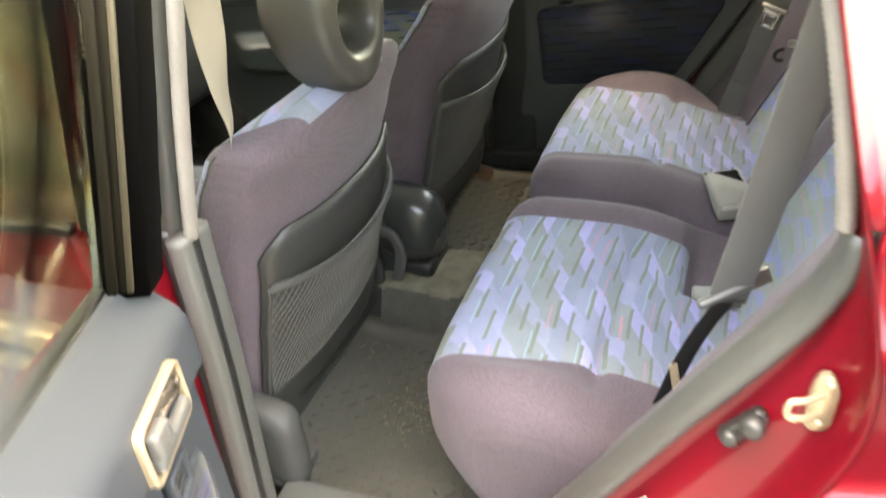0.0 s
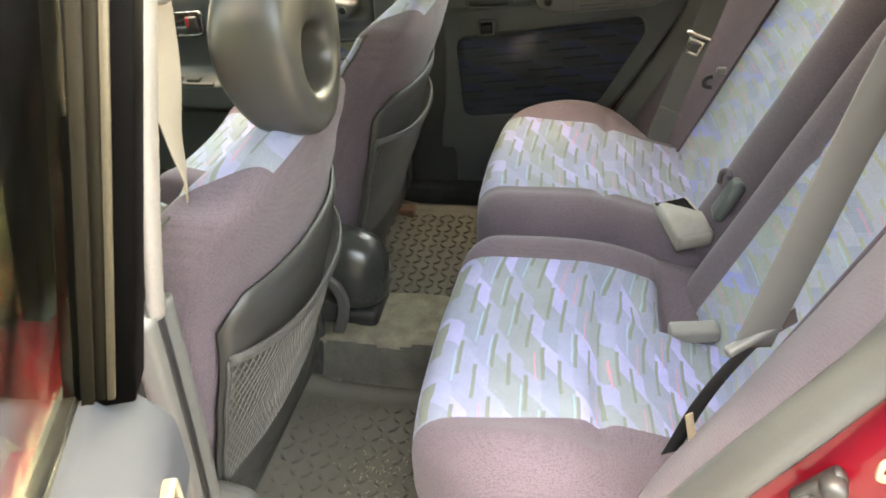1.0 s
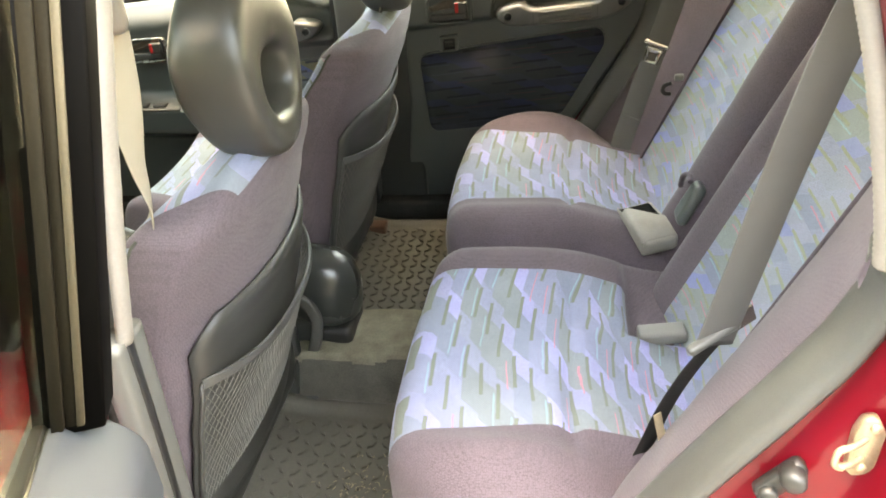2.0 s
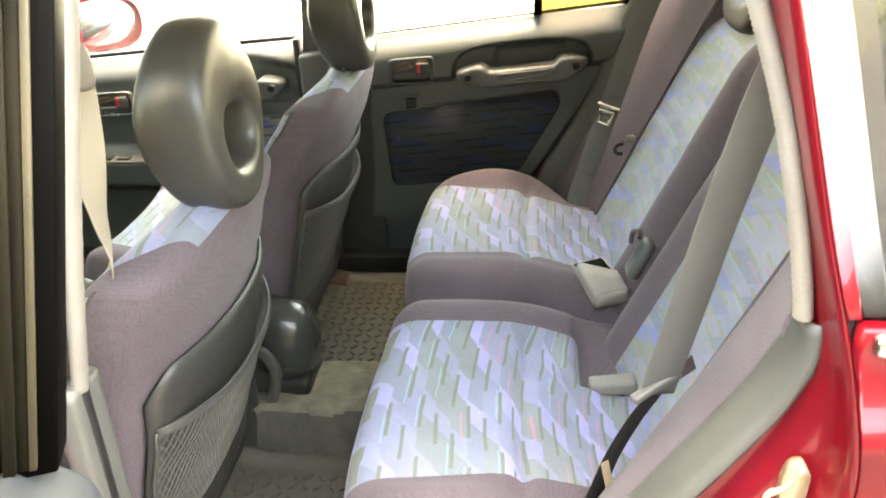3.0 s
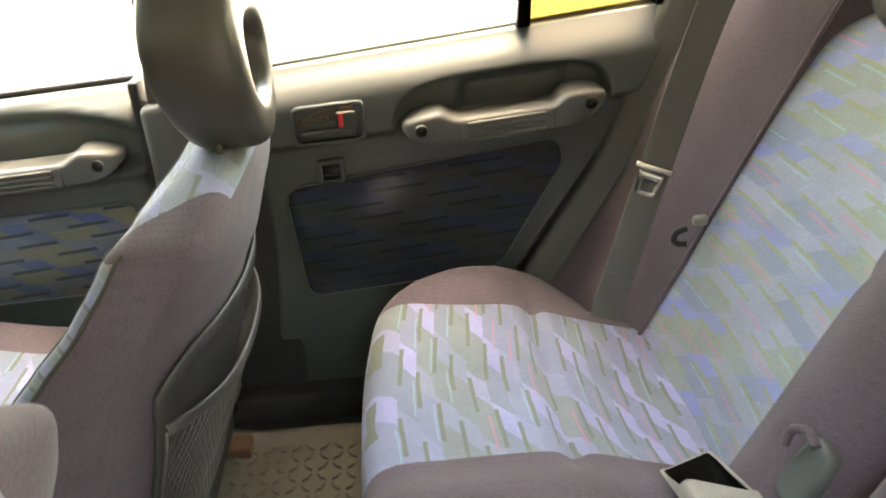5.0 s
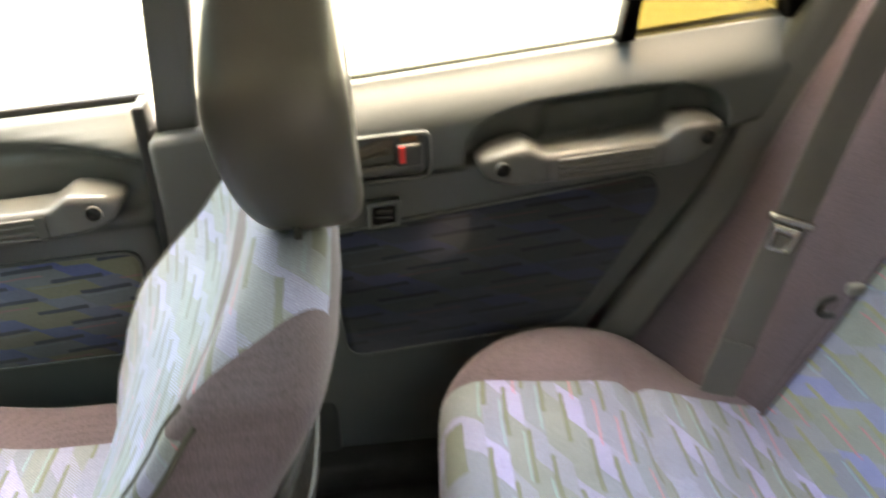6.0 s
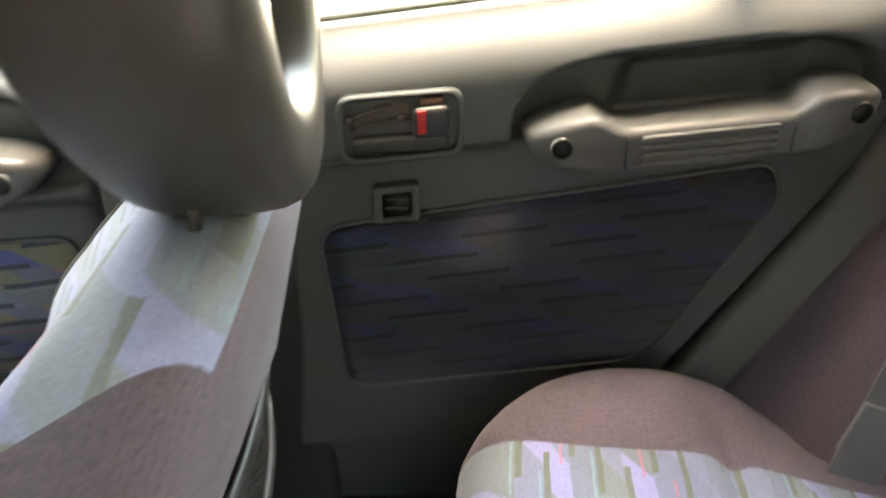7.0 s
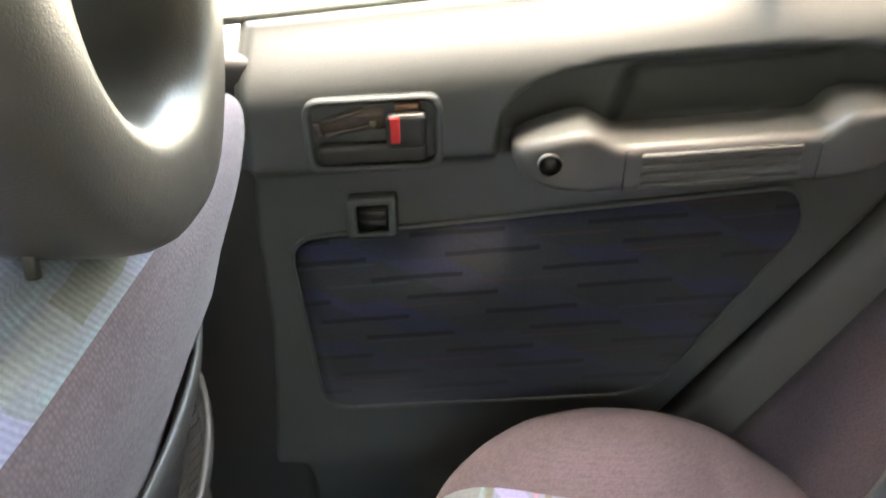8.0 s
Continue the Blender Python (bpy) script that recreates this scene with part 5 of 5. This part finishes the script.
    part("pocket_binding", sweep(path, rect(0.015, 0.005, 0.002, 2), (1, 0, 0)), M_VINYL, o, "grey pocket binding")
    for sg in (-1, 1):
        path = [pocket(sg, k / 8) for k in range(9)]
        part("pocket_binding", sweep(path, rect(0.010, 0.005, 0.0015, 2), (1, 0, 0)), M_VINYL, o)

    # lower skirt behind the cushion
    bm = rbox((-0.84 + dx0, y - 0.235, 0.46), (-0.715 + dx0, y + 0.235, 0.60), 0.04, 0.04, lambda p: Vector((p.x + 0.10 * (p.z - 0.55), p.y, p.z)))
    part("back_skirt", bm, M_BACKPANEL, o, "grey vinyl skirt")

    # cushion
    def cshape(p):
        a = (p.y - y) / 0.26
        z = p.z + 0.03 * abs(a) ** 3 * sstep(0.6, 0.7, p.z) - 0.012 * (1 - a * a) * sstep(0.6, 0.7, p.z) + 0.04 * sstep(-0.95, -1.2, p.x) * sstep(0.6, 0.7, p.z)
        return Vector((p.x, p.y, z))

    bm = rbox((-1.22, y - 0.26, 0.50), (-0.76, y + 0.26, 0.70), 0.06, 0.03, cshape)
    cut(bm, (0, y - 0.165, 0), (0, 1, 0))
    cut(bm, (0, y + 0.165, 0), (0, 1, 0))
    pan = take(bm, lambda c: abs(c.y - y) < 0.165 and c.z > 0.60)
    part("cushion_panel", pan, M_SEAT, o)
    part("cushion", bm, M_PURPLE, o)
    # recliner covers and rails
    for sg in (-1, 1):
        near = y < 0 and sg < 0
        if near:
            bm = rbox((-0.84, y - 0.290, 0.46), (-0.655, y - 0.225, 0.635), 0.032, 0.03, lambda p: Vector((p.x + dx0, p.y, p.z - 0.25 * (p.x + 0.78))))
        else:
            bm = rbox((-0.86, min(y + sg * 0.235, y + sg * 0.262), 0.50), (-0.72, max(y + sg * 0.235, y + sg * 0.262), 0.60), 0.012, 0.03, lambda p: Vector((p.x + dx0, p.y, p.z - 0.25 * (p.x + 0.78))))
        part("recliner_cover", bm, M_VINYL if near else M_DARKPLASTIC, o, "grey plastic recliner cover")
        part("rail", rbox((-1.25, y + sg * 0.21 - 0.022, 0.40), (-0.70, y + sg * 0.21 + 0.022, 0.445), 0.006, 0.1), M_RUSTRAIL if sg > 0 and y > 0 else M_DARKPLASTIC, o, "steel seat rail")
        part("rail_foot", rbox((-0.80, y + sg * 0.21 - 0.016, 0.44), (-0.74, y + sg * 0.21 + 0.016, 0.52), 0.006, 0.05), M_DARKPLASTIC, o)
    # head restraint
    donut(o, (hx, y + 0.008, hz), 0.224, 0.272, 0.116, (0.112, 0.080), -0.029, -0.03, M_HEADREST, "headrest", 0.22, 0.55, 1.7, 2.5, 0.16)
    for dy in (-0.045, 0.045):
        part("post", sweep([(hx - 0.002, y + dy, 1.06), (hx + 0.004, y + dy, 1.15)], circle(0.0036, 10), (1, 0, 0)), M_RUBBERGREY, o, "dark steel post")
        part("post_collar", rbox((hx - 0.007, y + dy - 0.009, 1.096), (hx + 0.011, y + dy + 0.009, 1.106), 0.005, 0.02), M_DARKPLASTIC, o)
    return o


near_seat = front_seat(-0.345, -0.022, -0.030, -0.640, 1.222, "near front seat, mauve velour back with net pocket")
front_seat(0.372, 0.0, 0.0, -0.591, 1.236, "far front seat, mauve velour back with net pocket, slid back", 0.04)

part("buckle_stalk", sweep(spline([(-0.745, -0.09, 0.648), (-0.715, -0.09, 0.640), (-0.697, -0.09, 0.600), (-0.706, -0.09, 0.545), (-0.735, -0.09, 0.47)], 6), rect(0.024, 0.014, 0.005, 3), (0, 1, 0)), M_VINYL, near_seat, "dark grey curved buckle stalk")

# ---- console, tunnel, mats ----
console = thing("centre_console", (-0.9, 0.0, 0.45), "dark grey plastic console between the front seats", "console")
part("console_base", rbox((-1.44, -0.06, 0.50), (-0.70, 0.06, 0.60), 0.02, 0.06), M_DARKPLASTIC, console)
bm = rbox((-1.45, -0.068, 0.56), (-0.76, 0.068, 0.690), 0.045, 0.03, None, 2.2)
part("console_body", bm, M_DARKPLASTIC, console)


def dome(p):
    k = sstep(-0.78, -0.62, p.x)
    return Vector((p.x + 0.10 * (p.z - 0.6) * k, p.y * (1 - 0.18 * sstep(0.5, 0.72, p.z)), p.z - 0.018 * k - 0.03 * sstep(-0.66, -0.60, p.x)))


part("console_end", rbox((-0.80, -0.078, 0.545), (-0.625, 0.078, 0.722), 0.072, 0.014, dome, 2.0), M_GLOSSDARK, console, "smooth rounded dark plastic end cover")
part("screw_recess", sweep([(-0.634, 0.0, 0.580), (-0.6265, 0.0, 0.578)], circle(0.011, 14), (0, 0, 1)), M_RUBBER, console)
part("end_foot", rbox((-0.72, -0.062, 0.505), (-0.640, 0.062, 0.55), 0.015, 0.03), M_RUBBER, console)
brake = thing("handbrake_lever", (-1.0, -0.06, 0.71), "dark grey handbrake lever on the console", "handbrake")
part("grip", sweep(spline([(-0.92, -0.055, 0.70), (-1.0, -0.055, 0.735), (-1.12, -0.055, 0.79)], 6), circle(0.017, 12), (0, 1, 0)), M_HEADREST, brake)

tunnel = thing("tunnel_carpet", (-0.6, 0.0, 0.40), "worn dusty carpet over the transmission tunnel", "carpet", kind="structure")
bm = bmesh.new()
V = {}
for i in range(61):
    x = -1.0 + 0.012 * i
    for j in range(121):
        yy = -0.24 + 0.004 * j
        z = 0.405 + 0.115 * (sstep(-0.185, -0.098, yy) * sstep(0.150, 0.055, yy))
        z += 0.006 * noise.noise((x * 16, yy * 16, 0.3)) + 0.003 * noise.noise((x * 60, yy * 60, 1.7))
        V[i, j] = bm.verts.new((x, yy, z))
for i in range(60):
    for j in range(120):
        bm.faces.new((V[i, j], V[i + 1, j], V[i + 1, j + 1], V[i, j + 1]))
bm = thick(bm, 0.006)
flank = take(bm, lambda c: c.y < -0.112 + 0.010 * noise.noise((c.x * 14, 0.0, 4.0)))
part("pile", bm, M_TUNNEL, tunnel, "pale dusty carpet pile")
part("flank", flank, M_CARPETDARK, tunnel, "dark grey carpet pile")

# one raised lozenge of the tread, shared by all
lz = bmesh.new()
sec = [(-0.0130, 0.0, 0.0), (0.0, -0.0046, 0.0), (0.0130, 0.0, 0.0), (0.0, 0.0046, 0.0)]
b0 = [lz.verts.new(p) for p in sec]
t0 = [lz.verts.new((p[0] * 0.72, p[1] * 0.6, 0.0042)) for p in sec]
for i in range(4):
    lz.faces.new((b0[i], b0[(i + 1) % 4], t0[(i + 1) % 4], t0[i]))
lz.faces.new(t0)
LOZENGE = bpy.data.meshes.new("tread")
lz.to_mesh(LOZENGE)
lz.free()
LOZENGE.materials.append(M_MAT)


def floor_mat(y0, y1, label):
    o = thing("floor_mat", (-0.6, (y0 + y1) / 2, 0.42), label, "floor mat", "rear floor mats")
    x0, x1 = -0.80, -0.36
    bm = bmesh.new()
    V = {}
    N, K = 44, 44
    for i in range(N + 1):
        for j in range(K + 1):
            x, yy = x0 + (x1 - x0) * i / N, y0 + (y1 - y0) * j / K
            e = min(x - x0, x1 - x, yy - y0, y1 - yy)
            rim = 0.016 * sstep(0.034, 0.012, e)
            z = 0.421 + rim + 0.003 * noise.noise((x * 6, yy * 6, y0)) + 0.02 * sstep(-0.68, -0.80, x)
            V[i, j] = bm.verts.new((x, yy, z))
    for i in range(N):
        for j in range(K):
            bm.faces.new((V[i, j], V[i + 1, j], V[i + 1, j + 1], V[i, j + 1]))
    m = part("rubber_sheet", thick(bm, 0.005), M_MAT, o)
    k = 0
    x = x0 + 0.05
    while x < x1 - 0.04:
        yy = y0 + 0.05
        c = 0
        while yy < y1 - 0.045:
            z = 0.4225 + 0.003 * noise.noise((x * 6, yy * 6, y0)) + 0.02 * sstep(-0.68, -0.80, x)
            t = new("tread", LOZENGE)
            t.parent = m
            t.matrix_local = Matrix.Translation(Vector((x, yy, z)) - o.location) @ pose(0, 0, 0, 0, 0, 45 if (k + c) % 2 else -45)
            yy += 0.0265
            c += 1
        x += 0.0265
        k += 1
    return o


floor_mat(-0.63, -0.15, "near brown rubber floor mat with raised lozenge tread and dirt")
floor_mat(0.10, 0.62, "far brown rubber floor mat with raised lozenge tread")

# ---- dashboard closes the front ----
dash = thing("dashboard", (-1.75, 0, 0.6), "plain dark grey moulded plastic dashboard", "dashboard")
part("dash_body", rbox((-1.95, -0.70, 0.62), (-1.62, 0.70, 1.0), 0.07, 0.08), M_DARKPLASTIC, dash)

# ---- seat belts ----


def belt(o, pts, sides, width, mat, name="webbing", n=8):
    """Webbing through points; sides: the direction across it at each point."""
    P = spline(pts, n)
    S = spline(sides, n)
    bm = bmesh.new()
    rows = []
    for i, p in enumerate(P):
        t = (P[min(i + 1, len(P) - 1)] - P[max(i - 1, 0)]).normalized()
        s = (S[i] - t * S[i].dot(t)).normalized()
        w = t.cross(s)
        r = []
        for a, b in ((-0.5, -0.3), (-0.48, -0.5), (0.48, -0.5), (0.5, -0.3), (0.5, 0.3), (0.48, 0.5), (-0.48, 0.5), (-0.5, 0.3)):
            r.append(bm.verts.new(p + s * a * width + w * b * 0.0016))
        rows.append(r)
    for r0, r1 in zip(rows, rows[1:]):
        for j in range(8):
            bm.faces.new((r0[j], r0[(j + 1) % 8], r1[(j + 1) % 8], r1[j]))
    bm.faces.new(rows[0])
    bm.faces.new(rows[-1])
    return part(name, bm, mat, o)


fb = thing("rear_seat_belt", (0.0, 0.55, 0.72), "grey far rear seat belt with hanging metal tongue", "seat belt", "rear seat belts")
belt(fb, [(0.215, 0.60, 1.42), (0.105, 0.585, 1.215), (0.018, 0.556, 0.95), (-0.015, 0.54, 0.85), (-0.055, 0.52, 0.72), (-0.06, 0.515, 0.69)], [(0.93, -0.22, -0.28)] * 6, 0.050, M_BELT)


def moved(bm, m):
    bmesh.ops.transform(bm, matrix=m, verts=bm.verts)
    return bm


def axes(at, x, y):
    """A pose at a place, with x and roughly y given."""
    x = Vector(x).normalized()
    z = x.cross(Vector(y)).normalized()
    y = z.cross(x)
    m = Matrix((x, y, z)).transposed().to_4x4()
    m.translation = at
    return m


m = axes((0.016, 0.552, 0.952), (0.93, -0.22, -0.28), (0.3, 0.05, 0.95))
bar = moved(rbox((-0.031, -0.006, -0.006), (0.031, 0.006, 0.006), 0.005, 0.015), m)
tg = part("tongue", bar, M_CHROME, fb, "bright metal tongue")
o = round_poly([(-0.017, -0.048), (0.017, -0.048), (0.022, -0.006), (-0.022, -0.006)], 0.005, 3)
i = round_poly([(-0.009, -0.040), (0.009, -0.040), (0.009, -0.022), (-0.009, -0.022)], 0.003, 3)
part("blade", moved(ring(o, i, lambda a, b, d: (a, b, -0.003 + d), 0.003), m), M_CHROME, tg)
m2 = axes((-0.046, 0.525, 0.752), (0.93, -0.22, -0.28), (0.3, 0.05, 0.95))
part("stitched_end", moved(rbox((-0.025, -0.03, -0.003), (0.025, 0.03, 0.003), 0.002, 0.02), m2), M_BELT, fb)
part("shoulder_guide", moved(rbox((-0.035, -0.02, -0.012), (0.035, 0.02, 0.012), 0.01, 0.02), axes((0.15, 0.60, 1.30), (0.93, -0.22, -0.28), (0.3, 0.05, 0.95))), M_BUCKLE, fb)

latch = thing("backrest_latch", (0.03, 0.465, 0.86), "black backrest release loop with a pale tab", "latch")
pth = spline([(0.046, 0.470, 0.886), (0.032, 0.472, 0.880), (0.027, 0.472, 0.869), (0.033, 0.470, 0.861), (0.046, 0.466, 0.862)], 5)
part("loop", sweep(pth, rect(0.010, 0.005, 0.002, 2), (0, 1, 0)), M_RUBBER, latch)
part("tab", rbox((0.050, 0.455, 0.894), (0.072, 0.468, 0.910), 0.005, 0.01), M_BUCKLE, latch)

# black of the lower strap: own webbing plus shade in the seat gap
M_BLACKWEB_SHADED = surface("shaded_black_webbing", (0.016, 0.015, 0.014), 0.75, 0.2, 12, 900, 0.5)
nb = thing("rear_seat_belt", (0.0, -0.55, 0.72), "grey near rear seat belt across the backrest", "seat belt", "rear seat belts")
belt(nb, [(0.075, -0.655, 1.40), (0.045, -0.640, 1.36), (0.02, -0.60, 1.20), (0.0, -0.578, 1.06), (-0.022, -0.565, 0.93)], [(0.90, 0.30, -0.1)] * 5, 0.049, M_BELT)
belt(nb, [(-0.020, -0.562, 0.935), (-0.045, -0.548, 0.87), (-0.066, -0.535, 0.80), (-0.086, -0.527, 0.72), (-0.10, -0.525, 0.68)], [(0.8, 0.5, -0.1)] * 5, 0.030, M_BLACKWEB_SHADED, "lower_strap")
part("shoulder_guide", rbox((0.02, -0.69, 1.352), (0.10, -0.635, 1.415), 0.024, 0.02), M_SEAL, nb, "beige shoulder belt guide")
m = axes((-0.024, -0.568, 0.945), (0.85, 0.45, 0.35), (0.1, 0.1, 1))
tg = part("tongue", moved(rbox((-0.036, -0.006, -0.007), (0.036, 0.006, 0.007), 0.005, 0.015), m), M_TRIM_D, nb, "grey and chrome tongue")
part("blade", moved(rbox((0.03, -0.012, -0.002), (0.058, 0.012, 0.002), 0.0015, 0.01), m), M_CHROME, tg)
part("care_tag", moved(rbox((-0.006, -0.022, -0.001), (0.006, 0.022, 0.001), 0.0008, 0.01), axes((-0.073, -0.556, 0.785), (0.8, 0.5, 0.1), (-0.3, 0.1, 1))), M_TAN, nb, "small tan label sewn to the strap")

M_TAUPE = surface("taupe_plastic", (0.17, 0.15, 0.13), 0.45, 0.15, 10, 500, 0.15)
fs = thing("front_seat_belt", (-0.65, -0.63, 1.1), "beige near front seat belt hanging from the pillar guide", "seat belt")
belt(fs, [(-0.680, -0.565, 1.325), (-0.685, -0.564, 1.26), (-0.690, -0.564, 1.17), (-0.694, -0.557, 1.105), (-0.735, -0.535, 1.050), (-0.82, -0.52, 0.97)], [(0.86, 0.51, 0), (0.62, 0.78, 0), (-0.12, 0.99, 0), (-0.48, 0.87, 0), (-0.53, 0.85, 0), (-0.53, 0.85, 0)], 0.044, M_BELTBEIGE)
part("shoulder_guide", moved(rbox((-0.028, -0.022, -0.012), (0.028, 0.030, 0.012), 0.0115, 0.012), axes((-0.680, -0.573, 1.345), (0.86, 0.51, 0), (0, 0.1, 1))), M_TAUPE, fs, "taupe pillar belt guide")
part("guide_arm", sweep([(-0.686, -0.578, 1.35), (-0.676, -0.69, 1.39)], rect(0.03, 0.02, 0.006, 2), (0, 0, 1)), M_SEAL, fs)
part("bolt", sweep([(-0.688, -0.593, 1.352), (-0.674, -0.559, 1.352)], circle(0.008, 8), (0, 0, 1)), M_CHROME, fs)

# loose belt sleeve on the middle of the bench
flap = thing("buckle_sleeve", (-0.05, 0.06, 0.72), "pale grey open-ended buckle sleeve lying on the bench", "buckle")
m = axes((-0.036, 0.068, 0.742), (0.30, -0.90, -0.22), (0.78, 0.48, 0.15))
o = round_poly([(-0.037, -0.021), (0.037, -0.021), (0.037, 0.021), (-0.037, 0.021)], 0.013, 5)
i = [Vector((p[0] * 0.9, p[1] * 0.84)) for p in o]
mouth = lambda a, b, d: (-0.070 + d + (0.038 + 0.044 * sstep(-0.038, 0.034, a)) * sstep(-0.016, 0.004, b) * (1 - d / 0.138), a, b)
part("sleeve", moved(ring(o, i, mouth, 0.138), m), M_FLAP, flap)
i2 = [Vector((p[0] * 0.97, p[1] * 0.95)) for p in i]
i3 = [Vector((p[0] * 0.80, p[1] * 0.70)) for p in i]
part("lining", moved(ring([Vector((p[0] * 0.995, p[1] * 0.99)) for p in i], i2, lambda a, b, d: (mouth(a, b, d)[0] + 0.002, a, b), 0.132), m), M_BLACK, flap, "black sleeve lining")
part("sleeve_base", moved(rbox((0.030, -0.034, -0.019), (0.074, 0.034, 0.019), 0.010, 0.02), m), M_FLAP, flap)
part("buckle", moved(slab(i3, lambda a, b, d: (0.0 + d, a, b), 0.03), m), M_BLACK, flap)

buck = thing("seat_belt_buckle", (-0.03, -0.235, 0.70), "worn grey buckle sunk between cushion and backrest", "buckle")
part("case", moved(rbox((-0.040, -0.018, -0.012), (0.040, 0.018, 0.012), 0.006, 0.02), axes((-0.033, -0.240, 0.698), (1, 0.1, 0.06), (0, 1, 0))), M_BUCKLE, buck)

# grey hinge pad in the gap between the backrests, under a fold of velour
pad = thing("hinge_pad", (0.04, 0.035, 0.80), "grey-green plastic hinge pad in the backrest split", "pad")
m = axes((0.040, 0.038, 0.803), (0.42, 0, 0.9), (0, 1, 0))
part("pad_body", moved(rbox((-0.045, -0.026, -0.012), (0.042, 0.026, 0.012), 0.0115, 0.008, lambda p: Vector((p.x, p.y * (1 - 3.0 * max(0.0, p.x) ** 1.2 * 4), p.z))), m), M_PLASTIC, pad)
fold = spline([(0.024, 0.068, 0.822), (0.026, 0.062, 0.846), (0.034, 0.045, 0.857), (0.034, 0.026, 0.852)], 6)
part("velour_fold", sweep(fold, circle(0.0055, 8), (1, 0, 0.2)), M_PURPLE, pad, "rolled velour edge")

# dry crumbs and straw on the near mat
rnd = random.Random(5)
bm = bmesh.new()
for k in range(120):
    cx, cy = rnd.gauss(-0.56, 0.04), rnd.gauss(-0.38, 0.04)
    a, ln, w = rnd.uniform(0, math.pi), rnd.uniform(0.0015, 0.0050), rnd.uniform(0.0004, 0.0010)
    t, n2 = Vector((math.cos(a), math.sin(a), rnd.uniform(-0.1, 0.1))) * ln, Vector((-math.sin(a), math.cos(a), 0)) * w
    c = Vector((cx, cy, 0.4275))
    q = [bm.verts.new(c + t + n2), bm.verts.new(c - t + n2), bm.verts.new(c - t - n2), bm.verts.new(c + t - n2), bm.verts.new(c + Vector((0, 0, w * 1.6)))]
    for i in range(4):
        bm.faces.new((q[i], q[(i + 1) % 4], q[4]))
M_STRAW = surface("dry_straw", (0.27, 0.23, 0.145), 0.9, 0.4, 60, 300, 0.1)
ob = part("dirt_crumbs", bm, M_STRAW, None, "dry straw crumbs scattered on the near rubber mat", smooth=False)
tagged(ob, category="dirt", kind="stuff")
